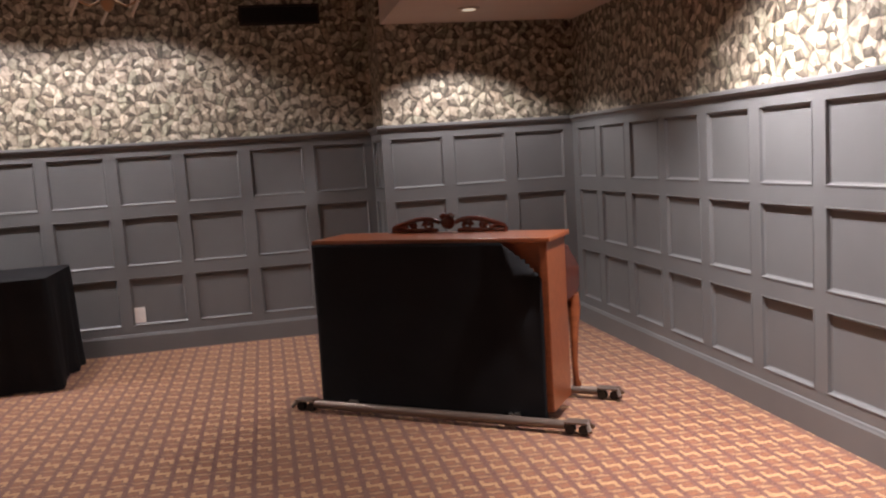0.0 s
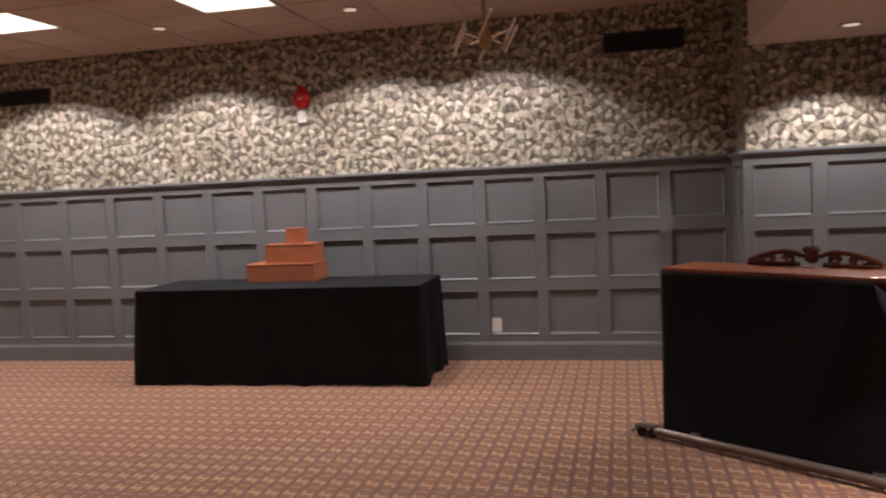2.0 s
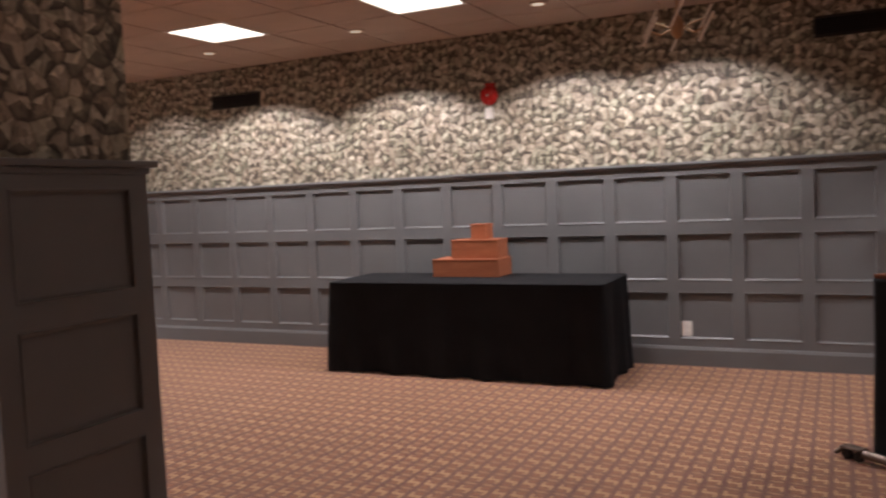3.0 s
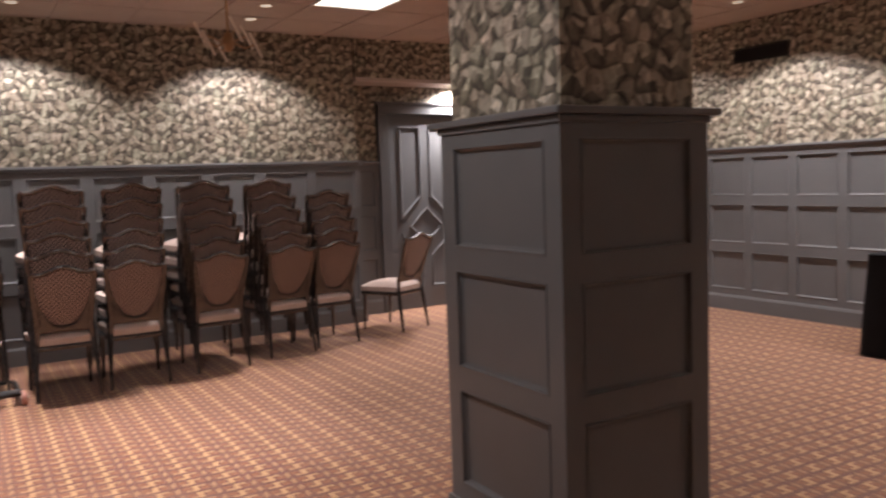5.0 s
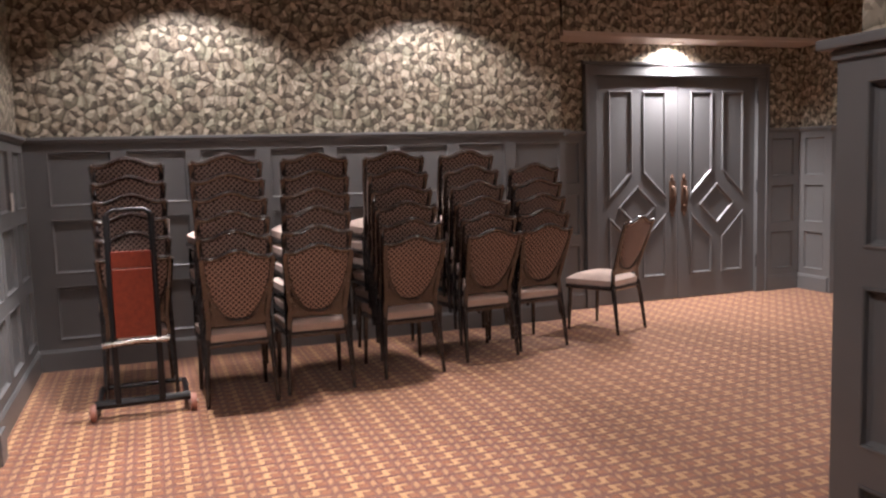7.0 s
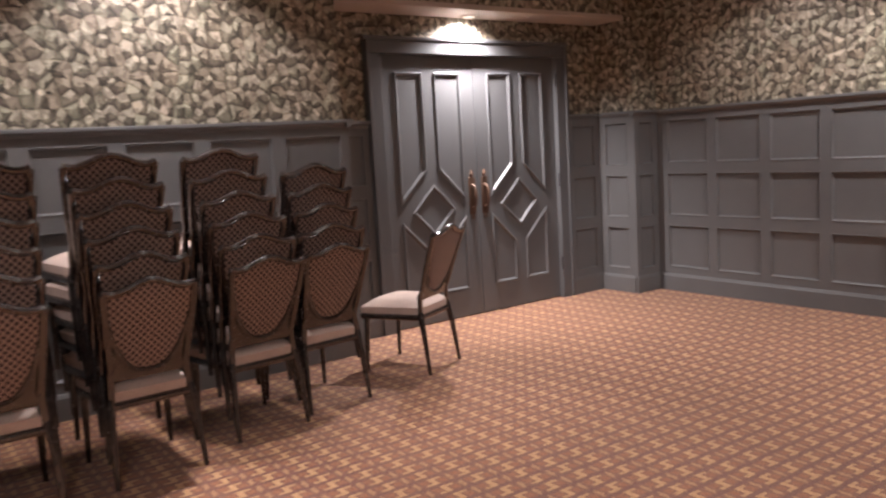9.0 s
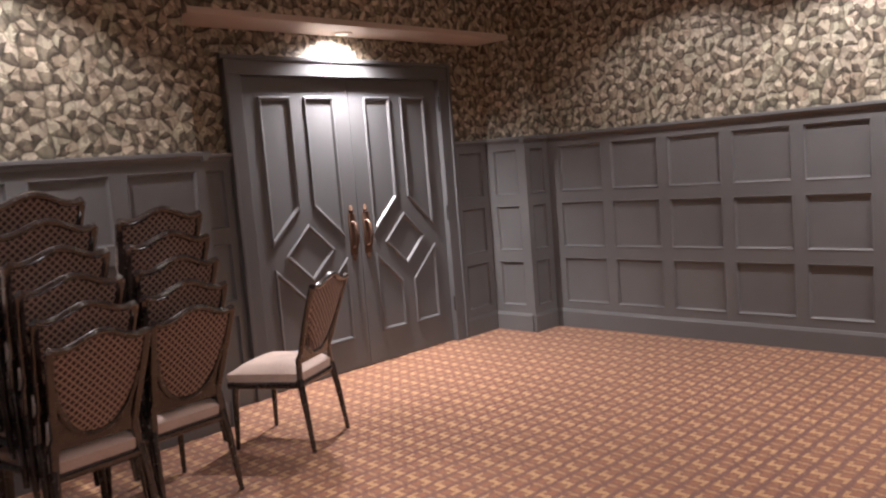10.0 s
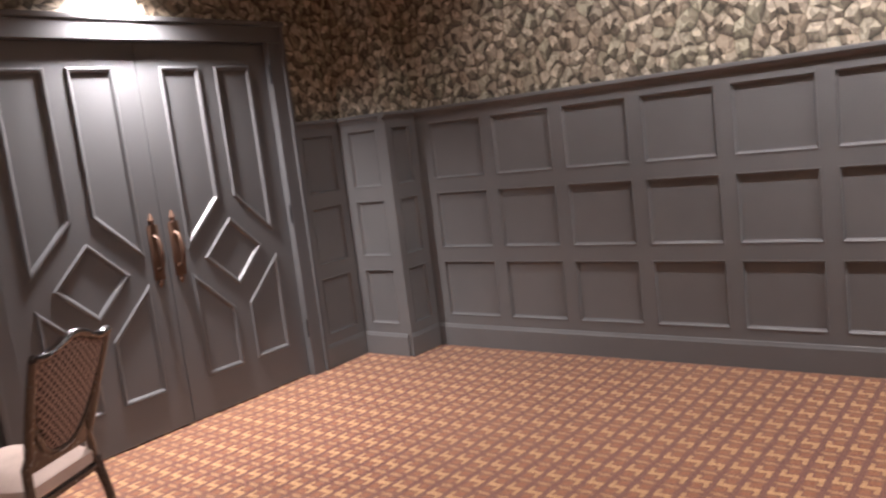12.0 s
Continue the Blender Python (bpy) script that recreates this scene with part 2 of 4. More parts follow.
PAPER = wallpaper_material()
CARPET = carpet_material()
LATTICE = lattice_material()
GREY = plain("grey_panel_paint", (0.136, 0.137, 0.138), 0.42, vary=0.10, grain=140, relief=0.06, world_space=True)
DOORGREY = plain("grey_door_paint", (0.104, 0.105, 0.108), 0.36, vary=0.08, grain=160, relief=0.05, world_space=True)
PLASTER = plain("ceiling_paint", (0.55, 0.46, 0.40), 0.8, vary=0.05, grain=120, relief=0.2, world_space=True)
TILE = plain("ceiling_tile", (0.52, 0.43, 0.37), 0.9, vary=0.10, grain=220, relief=0.5, world_space=True)
TRIM = plain("soffit_trim", (0.50, 0.43, 0.38), 0.5, vary=0.06)
BLACKCLOTH = cloth("black_tablecloth", (0.011, 0.011, 0.0125))
CREAM = cloth("cream_upholstery", (0.53, 0.42, 0.365), 0.8, 220)
FRAME = plain("dark_bronze_frame", (0.013, 0.008, 0.007), 0.22, vary=0.2, grain=50, relief=0.04)
FRAME.node_tree.nodes["Principled BSDF"].inputs["Specular IOR Level"].default_value = 1.0
FRAME.node_tree.nodes["Principled BSDF"].inputs["Coat Weight"].default_value = 0.4
FRAME.node_tree.nodes["Principled BSDF"].inputs["Coat Roughness"].default_value = 0.18
CHERRY = wood("cherry_wood", (0.17, 0.044, 0.016), (0.30, 0.090, 0.034), 0.30)
MAHOGANY = wood("dark_mahogany", (0.050, 0.012, 0.009), (0.14, 0.036, 0.022), 0.16)
BOXWOOD = wood("stained_boxes", (0.27, 0.075, 0.032), (0.46, 0.155, 0.07), 0.5)
REDWOOD = wood("red_board", (0.10, 0.014, 0.008), (0.20, 0.034, 0.015), 0.35)
PULLBRASS = plain("tarnished_brass", (0.115, 0.066, 0.045), 0.45, 0.4, 0.2, 40)
LAMPBRASS = plain("polished_brass", (0.40, 0.25, 0.14), 0.34, 0.8, 0.15, 40)
STEEL = plain("brushed_steel", (0.42, 0.39, 0.36), 0.3, 1.0, 0.08, 60)
BARMETAL = plain("worn_brown_steel", (0.20, 0.155, 0.13), 0.42, 0.7, 0.12, 30)
BLACKMETAL = plain("black_metal", (0.012, 0.011, 0.012), 0.35, 0.3, 0.2)
DARKGRILLE = plain("dark_grille", (0.012, 0.010, 0.010), 0.6)
RED = plain("red_enamel", (0.50, 0.018, 0.016), 0.25, vary=0.06)
WHITE = plain("white_plastic", (0.72, 0.68, 0.64), 0.4, vary=0.05)
RUBBER = plain("caster_rubber", (0.42, 0.20, 0.15), 0.55)
GLASSROD = plain("frosted_rod", (0.82, 0.76, 0.68), 0.2)
DIFFUSER = glow("light_diffuser", (1.0, 0.93, 0.84), PANEL_GLOW)
LAMPFACE = glow("downlight_lens", (1.0, 0.86, 0.66), 0.6)
# plaster with the passage's shade put into its near-black colour
SHADOWDARK = plain("shade_coloured_plaster", (0.05, 0.045, 0.042), 0.8)


# ---- mesh helpers ----
def box(bm, x0, x1, y0, y1, z0, z1, bevel=0.0):
    vs = [bm.verts.new((x, y, z)) for z in (z0, z1) for y in (y0, y1) for x in (x0, x1)]
    fs = [bm.faces.new([vs[i] for i in f]) for f in ((0, 2, 3, 1), (4, 5, 7, 6), (0, 1, 5, 4), (2, 6, 7, 3), (0, 4, 6, 2), (1, 3, 7, 5))]
    if bevel:
        bmesh.ops.bevel(bm, geom=list({e for f in fs for e in f.edges}), offset=bevel, segments=2, affect="EDGES", profile=0.6)


def tube(bm, pts, radii, seg=10, squash=(1, 1)):
    """A round bar along pts; radii is a number or one for each point."""
    pts = [Vector(p) for p in pts]
    if isinstance(radii, (int, float)):
        radii = [radii] * len(pts)
    rings = []
    side = None
    for i, p in enumerate(pts):
        d = (pts[min(i + 1, len(pts) - 1)] - pts[max(i - 1, 0)]).normalized()
        if side is None:
            side = d.cross(Vector((0, 0, 1)) if abs(d.z) < 0.9 else Vector((0, 1, 0))).normalized()
        side = (side - d * side.dot(d)).normalized()
        up = d.cross(side)
        rings.append([bm.verts.new(p + side * (math.cos(a) * radii[i] * squash[0]) + up * (math.sin(a) * radii[i] * squash[1])) for a in (2 * math.pi * k / seg for k in range(seg))])
    for r, s in zip(rings, rings[1:]):
        for k in range(seg):
            bm.faces.new((r[k], r[(k + 1) % seg], s[(k + 1) % seg], s[k]))
    bm.faces.new(rings[0][::-1])
    bm.faces.new(rings[-1])


def lathe(bm, profile, axis_at=(0, 0, 0), seg=24, axis="z"):
    """profile: (radius, height) pairs."""
    rings = []
    for r, h in profile:
        ring = []
        for k in range(seg):
            a = 2 * math.pi * k / seg
            c, s = r * math.cos(a), r * math.sin(a)
            p = {"z": (c, s, h), "y": (c, h, s), "x": (h, c, s)}[axis]
            ring.append(bm.verts.new(Vector(p) + Vector(axis_at)))
        rings.append(ring)
    for r, s in zip(rings, rings[1:]):
        for k in range(seg):
            bm.faces.new((r[k], r[(k + 1) % seg], s[(k + 1) % seg], s[k]))
    bm.faces.new(rings[0][::-1])
    bm.faces.new(rings[-1])


def sheet(bm, nu, nv, f):
    """A grid surface; f(s, t) gives the place."""
    g = [[bm.verts.new(f(i / nu, j / nv)) for j in range(nv + 1)] for i in range(nu + 1)]
    for i in range(nu):
        for j in range(nv):
            bm.faces.new((g[i][j], g[i + 1][j], g[i + 1][j + 1], g[i][j + 1]))


def mesh_of(name, bm, material, smooth=False):
    bmesh.ops.recalc_face_normals(bm, faces=bm.faces[:])
    me = bpy.data.meshes.new(name)
    bm.to_mesh(me)
    bm.free()
    me.materials.append(material)
    if smooth:
        for p in me.polygons:
            p.use_smooth = True
        me.set_sharp_from_angle(angle=radians(38))
    return me


def part(name, bm, material, parent=None, label="", smooth=False):
    """Links a bmesh as one mesh object, under a thing or a part if given."""
    ob = new(name, mesh_of(name, bm, material, smooth))
    if parent is not None:
        ob.parent = parent
    return tagged(ob, label)


def thing(name, label, category, m=None, group="", kind=""):
    ob = new(name)
    ob.empty_display_size = 0.1
    if m is not None:
        ob.matrix_basis = m
    return tagged(ob, label, category, group, kind)


# ---- walls with panelled wainscot ----
ROWS_Z = [(0.216, 0.604), (0.694, 1.082), (1.172, 1.560)]
RAIL = 1.655
FRAME_T = 0.025
PANEL_JOBS = []      # panels are made last


def wall(name, p0, p1, spans, top=3.0, c0="in", c1="in", wainscot=True, gap=None, label=""):
    """A wall from p0 to p1 with the room on its left. spans: panel stretches along it; c0, c1: inner or outer corner; gap: a stretch left out."""
    p0, p1 = Vector(p0), Vector(p1)
    d = p1 - p0
    length = d.length
    m = pose(p0.x, p0.y, 0, 0, 0, math.degrees(math.atan2(d.y, d.x)))
    # local: x along, y towards the room, z up
    bm = bmesh.new()
    a = -0.17 if c0 == "in" else FRAME_T + 0.002
    b = length + (0.17 if c1 == "in" else -FRAME_T - 0.002)
    if gap:
        box(bm, a, gap[0], -0.17, -FRAME_T, -0.02, top)
        box(bm, gap[1], b, -0.17, -FRAME_T, -0.02, top)
        box(bm, gap[0], gap[1], -0.17, -FRAME_T, gap[2], top)
    else:
        box(bm, a, b, -0.17, -FRAME_T, -0.02, top)
    body = part(name, bm, PAPER)
    body.matrix_basis = m
    tagged(body, label or "wall with faceted stone wallpaper above grey panelling", "wall", kind="structure")
    if not wainscot:
        return body
    lo = 0.0 if c0 == "in" else FRAME_T
    runs = [(lo, length)] if not gap else [(lo, gap[0]), (gap[1], length)]
    bm = bmesh.new()
    rz = ROWS_Z
    rails = [(0.0, rz[0][0]), (rz[0][1], rz[1][0]), (rz[1][1], rz[2][0]), (rz[2][1], RAIL - 0.02)]
    for r0, r1 in runs:
        mine = [s for s in spans if s[0] >= r0 - 1e-4 and s[1] <= r1 + 1e-4]
        for z0, z1 in rails:
            box(bm, r0, r1, -FRAME_T, 0, z0, z1)
        edges = [r0] + [e for s in mine for e in s] + [r1]
        for e0, e1 in zip(edges[::2], edges[1::2]):
            if e1 - e0 > 0.004:
                for z0, z1 in rz:
                    box(bm, e0, e1, -FRAME_T, 0, z0, z1)
    part("wainscot_frame", bm, GREY, body)
    for r0, r1 in runs:
        e1 = r1 + (0.034 if c1 == "out" and r1 == length else 0)
        bm = bmesh.new()
        prof = [(-FRAME_T, RAIL - 0.045), (0.008, RAIL - 0.045), (0.014, RAIL - 0.030), (0.026, RAIL - 0.020), (0.034, RAIL - 0.016), (0.034, RAIL), (0.028, RAIL + 0.006), (-FRAME_T, RAIL + 0.006)]
        # the cap stands proud of the top rail
        loops = [[bm.verts.new((x, y, z)) for y, z in prof] for x in (r0, e1)]
        for k in range(len(prof)):
            bm.faces.new((loops[0][k], loops[0][(k + 1) % len(prof)], loops[1][(k + 1) % len(prof)], loops[1][k]))
        bm.faces.new(loops[0]), bm.faces.new(loops[1][::-1])
        part("chair_rail", bm, GREY, body)
        e1 = r1 + (0.012 if c1 == "out" and r1 == length else 0)
        bm = bmesh.new()
        prof = [(0.0005, 0), (0.014, 0), (0.014, 0.132), (0.009, 0.142), (0.006, 0.152), (0.0005, 0.156)]
        loops = [[bm.verts.new((x, y, z)) for y, z in prof] for x in (r0, e1)]
        for k in range(len(prof)):
            bm.faces.new((loops[0][k], loops[0][(k + 1) % len(prof)], loops[1][(k + 1) % len(prof)], loops[1][k]))
        bm.faces.new(loops[0]), bm.faces.new(loops[1][::-1])
        part("baseboard", bm, GREY, body)
    for s0, s1 in spans:
        for z0, z1 in rz:
            PANEL_JOBS.append((body, s0, s1, z0, z1))
    return body


def even(first, pitch, width, count):
    return [(first + pitch * i, first + pitch * i + width) for i in range(count)]


X_E, Y_N, Y_N2, X_JOG = 2.41, 6.81, 6.235, 0.87
X_W, X_WC, X_D, Y_A0, Y_A1 = -7.935, -7.86, -8.29, 3.60, 6.50
Y_S, Y_SW = -0.60, -0.64
north_spans = sorted((X_JOG - (-7.74 + 0.508 * k) - 0.422, X_JOG - (-7.74 + 0.508 * k) + 0.006) for k in range(17))
wall("wall_north", (X_JOG, Y_N), (X_WC, Y_N), north_spans)
wall("wall_north_jog", (X_JOG, Y_N2), (X_JOG, Y_N), [(0.10, 0.47)], c0="out")
wall("wall_north_east", (X_E, Y_N2), (X_JOG, Y_N2), [(X_E - 2.335, X_E - 1.926), (X_E - 1.845, X_E - 1.43), (X_E - 1.345, X_E - 0.935)], c1="out")
east = sorted([(5.785 + 3.2, 6.13 + 3.2)] + [(5.70 - 0.4925 * k - 0.410 + 3.2, 5.70 - 0.4925 * k + 3.2) for k in range(17)])
wall("wall_east", (X_E, -3.2), (X_E, Y_N2), east)
wall("wall_west_corner", (X_WC, Y_N), (X_WC, Y_A1), [(0.06, 0.25)], c1="out")
wall("wall_alcove_right", (X_WC, Y_A1), (X_D, Y_A1), [(0.09, 0.35)], c0="out")
wall("wall_door", (X_D, Y_A1), (X_D, Y_A0), [(0.06, 0.345), (2.565, 2.84)], gap=(0.415, 2.515, 2.265))
wall("wall_alcove_left", (X_D, Y_A0), (X_W, Y_A0), [(0.06, 0.29)], c1="out")
wall("wall_west", (X_W, Y_A0), (X_W, Y_SW), even(0.055, 0.516, 0.425, 8), c0="out")
wall("wall_south_west", (X_W, Y_SW), (-6.05, Y_SW), [(0.06, 0.45), (0.66, 1.09), (1.20, 1.66)], c1="out")
wall("wall_south", (-5.15, Y_S), (-3.0, Y_S), even(0.09, 0.46, 0.35, 4), c0="out", c1="out")
wall("wall_south_return", (-3.0, Y_S), (-3.0, -3.2), even(0.1, 0.5, 0.4, 4), c0="out")
wall("wall_south_far", (-3.0, -3.2), (X_E, -3.2), even(0.1, 0.508, 0.405, 10))

# floor and ceilings
bm = bmesh.new()
box(bm, -9.2, 2.8, -3.6, 7.2, -0.10, 0.0)
tagged(part("floor", bm, CARPET), "patterned rust and gold wall-to-wall carpet", "carpet", kind="structure")

bm = bmesh.new()
box(bm, -9.2, X_JOG + 0.05, -3.6, 7.2, CEIL + 0.012, CEIL + 0.10)
TS = 0.61
# the first three set the grid; the rest are unseen, added along it for light
LIGHTS = [(-4.55, 5.38), (-2.72, 5.38), (-6.38, 2.94), (-2.72, 2.94), (-4.55, 0.50), (-0.89, 5.38), (-6.38, 5.38), (-4.55, 2.94), (-0.89, 2.94)]
x = -4.55 - 0.5 * TS - 6 * TS
while x < X_JOG:
    y = 5.38 - 0.5 * TS - 14 * TS
    while y < 7.0:
        cx, cy = x + TS / 2, y + TS / 2
        if not any(abs(cx - a) < 0.2 and abs(cy - b) < 0.2 for a, b in LIGHTS):
            box(bm, x + 0.012, min(x + TS - 0.012, X_JOG + 0.04), y + 0.012, y + TS - 0.012, CEIL, CEIL + 0.02)
        y += TS
    x += TS
tagged(part("ceiling", bm, TILE), "suspended ceiling of square beige tiles", "ceiling", kind="structure")

bm = bmesh.new()
box(bm, X_JOG + 0.045, 2.70, -3.5, 6.2, LOW, 3.0)
tagged(part("ceiling_low", bm, PLASTER), "dropped plaster ceiling beside the main ceiling", "ceiling", kind="structure")

bm = bmesh.new()
box(bm, -8.6, X_W - FRAME_T, Y_A0 + 0.001, Y_A1 - 0.001, 2.506, 3.02)
tagged(part("alcove_bulkhead", bm, PAPER), "wallpapered bulkhead over the door alcove", "wall", kind="structure")
bm = bmesh.new()
box(bm, -8.45, X_W - FRAME_T + 0.012, Y_A0 + 0.002, Y_A1 - 0.002, 2.465, 2.505, 0.004)
tagged(part("trim", bm, TRIM), "pale painted soffit board over the door alcove", "trim", kind="structure")

# cased opening in the south wall, with a dark passage beyond
bm = bmesh.new()
box(bm, -6.05, -5.93, -1.15, -0.59, 0, 2.20, 0.006)
box(bm, -6.07, -5.915, -1.15, -0.575, 0, 0.16, 0.004)
jamb = tagged(part("opening_casing", bm, GREY), "tall grey painted jamb of a cased opening", "door frame", kind="structure")
bm = bmesh.new()
box(bm, -5.149, -5.105, -0.83, -0.602, 0, 2.20, 0.004)
part("near_jamb", bm, GREY, jamb)
bm = bmesh.new()
box(bm, -5.928, -5.15, -1.15, -0.60, 2.20, 3.0)
part("header", bm, PAPER, jamb)
bm = bmesh.new()
box(bm, -5.927, -5.151, -1.15, -0.601, 2.165, 2.198, 0.003)
part("head_lining", bm, GREY, jamb)
bm = bmesh.new()
box(bm, -6.07, -5.13, -0.599, -0.555, 2.20, 2.245, 0.008)
box(bm, -6.07, -5.13, -0.599, -0.535, 2.247, 2.275, 0.008)
part("cornice", bm, BLACKMETAL, jamb, "dark glossy head moulding")
bm = bmesh.new()
tube(bm, [(-5.90, -0.63, 2.19), (-5.89, -0.635, 2.08), (-5.895, -0.65, 1.98), (-5.905, -0.675, 1.93)], [0.05, 0.055, 0.035, 0.012], 10)
tube(bm, [(-5.905, -0.69, 1.93), (-5.895, -0.70, 1.86), (-5.905, -0.70, 1.76)], [0.018, 0.035, 0.012], 10)
part("bracket", bm, BLACKMETAL, jamb, "dark scrolled bracket under the head", True)
# passage walls, their darkness painted rather than left to the lamps
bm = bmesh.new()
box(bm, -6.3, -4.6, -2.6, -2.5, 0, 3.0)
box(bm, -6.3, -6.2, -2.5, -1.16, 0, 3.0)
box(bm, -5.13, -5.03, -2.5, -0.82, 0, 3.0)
tagged(part("wall_passage", bm, SHADOWDARK), "plain passage wall beyond the opening, coloured dark for shade", "wall", kind="structure")


# ---- pillar ----
def pillar():
    px0, px1, py0, py1 = -3.13, -2.385, 1.72, 2.40
    bm = bmesh.new()
    box(bm, px0 + 0.035, px1 - 0.035, py0 + 0.035, py1 - 0.035, 0, 2.95)
    core = part("pillar", bm, PAPER)
    tagged(core, "square pillar, stone wallpaper above grey panelled base", "pillar", kind="structure")
    corners = [((px0, py0), (px1, py0)), ((px1, py0), (px1, py1)), ((px1, py1), (px0, py1)), ((px0, py1), (px0, py0))]
    for (ax, ay), (bx, by) in corners:
        length = math.hypot(bx - ax, by - ay)
        # the room lies on the right of these runs: turn the local frame round
        m = pose(bx, by, 0, 0, 0, math.degrees(math.atan2(ay - by, ax - bx)))
        bm = bmesh.new()
        s0, s1 = 0.085, length - 0.085
        for z0, z1 in [(0.0, ROWS_Z[0][0]), (ROWS_Z[0][1], ROWS_Z[1][0]), (ROWS_Z[1][1], ROWS_Z[2][0]), (ROWS_Z[2][1], RAIL - 0.02)]:
            box(bm, 0.034, length, -0.034, 0, z0, z1)
        for z0, z1 in ROWS_Z:
            box(bm, 0.034, s0, -0.034, 0, z0, z1)
            box(bm, s1, length, -0.034, 0, z0, z1)
        f = part("wainscot_frame", bm, GREY, core)
        f.matrix_basis = m
        for z0, z1 in ROWS_Z:
            PANEL_JOBS.append((core, s0, s1, z0, z1, m))
        bm = bmesh.new()
        box(bm, 0.0005, length + 0.012, 0.0005, 0.014, 0, 0.15, 0.004)
        f = part("baseboard", bm, GREY, core)
        f.matrix_basis = m
    bm = bmesh.new()
    for g, z0, z1 in ((0.012, RAIL - 0.045, RAIL - 0.02), (0.036, RAIL - 0.0195, RAIL + 0.006)):
        box(bm, px0 - g, px1 + g, py0 - g, py1 + g, z0, z1, 0.006)
    part("chair_rail", bm, GREY, core)


pillar()


# ---- double door ----
def leaf(parent, width, mirror):
    """One door leaf, local x across, y towards the room, z up."""
    H = 2.162
    shapes = [
        [(0.14, 2.03), (0.14, 0.995), (0.405, 1.255), (0.405, 2.03)],
        [(0.515, 2.03), (0.515, 1.255), (0.78, 0.995), (0.78, 2.03)],
        [(0.46, 1.135), (0.245, 0.925), (0.46, 0.715), (0.675, 0.925)],
        [(0.14, 0.235), (0.14, 0.855), (0.405, 0.595), (0.405, 0.235)],
        [(0.515, 0.235), (0.515, 0.595), (0.78, 0.855), (0.78, 0.235)],
    ]
    if mirror:
        shapes = [[(width - x, z) for x, z in s][::-1] for s in shapes]
    bm = bmesh.new()
    T = 0.02
    outer = [bm.verts.new(p) for p in ((0.003, T, 0.008), (width - 0.003, T, 0.008), (width - 0.003, T, H), (0.003, T, H))]
    edges = [bm.edges.new((outer[i], outer[(i + 1) % 4])) for i in range(4)]
    rings = []
    for s in shapes:
        ring = [bm.verts.new((x, T, z)) for x, z in s]
        rings.append(ring)
        edges += [bm.edges.new((ring[i], ring[(i + 1) % 4])) for i in range(4)]
    bmesh.ops.triangle_fill(bm, use_beauty=True, use_dissolve=False, edges=edges)
    back = [bm.verts.new((v.co.x, -0.02, v.co.z)) for v in outer]
    for i in range(4):
        bm.faces.new((outer[i], outer[(i + 1) % 4], back[(i + 1) % 4], back[i]))
    bm.faces.new(back)
    door = part("door_leaf", bm, DOORGREY, parent)
    for s in shapes:
        bm = bmesh.new()

        def inset(poly, dist):
            pts = [Vector(p) for p in poly]
            cx = sum((p for p in pts), Vector((0, 0))) / len(pts)
            out = []
            n = len(pts)
            for i in range(n):
                p, q, r = pts[i - 1], pts[i], pts[(i + 1) % n]
                e1, e2 = (q - p).normalized(), (r - q).normalized()
                n1, n2 = Vector((-e1.y, e1.x)), Vector((-e2.y, e2.x))
                if n1.dot(cx - q) < 0:
                    n1 = -n1
                if n2.dot(cx - q) < 0:
                    n2 = -n2
                bis = (n1 + n2).normalized()
                out.append(q + bis * (dist / max(0.3, bis.dot(n1))))
            return out
        rings = []
        for dist, y in ((0.0, T - 0.001), (0.0, T + 0.003), (0.008, T + 0.011), (0.018, T + 0.009), (0.028, T - 0.004), (0.032, T - 0.004)):
            rings.append([bm.verts.new((p.x, y, p.y)) for p in inset(s, dist)])
        for a, b in zip(rings, rings[1:]):
            for i in range(4):
                bm.faces.new((a[i], a[(i + 1) % 4], b[(i + 1) % 4], b[i]))
        bm.faces.new(rings[-1])
        part("panel", bm, DOORGREY, door)
    return door


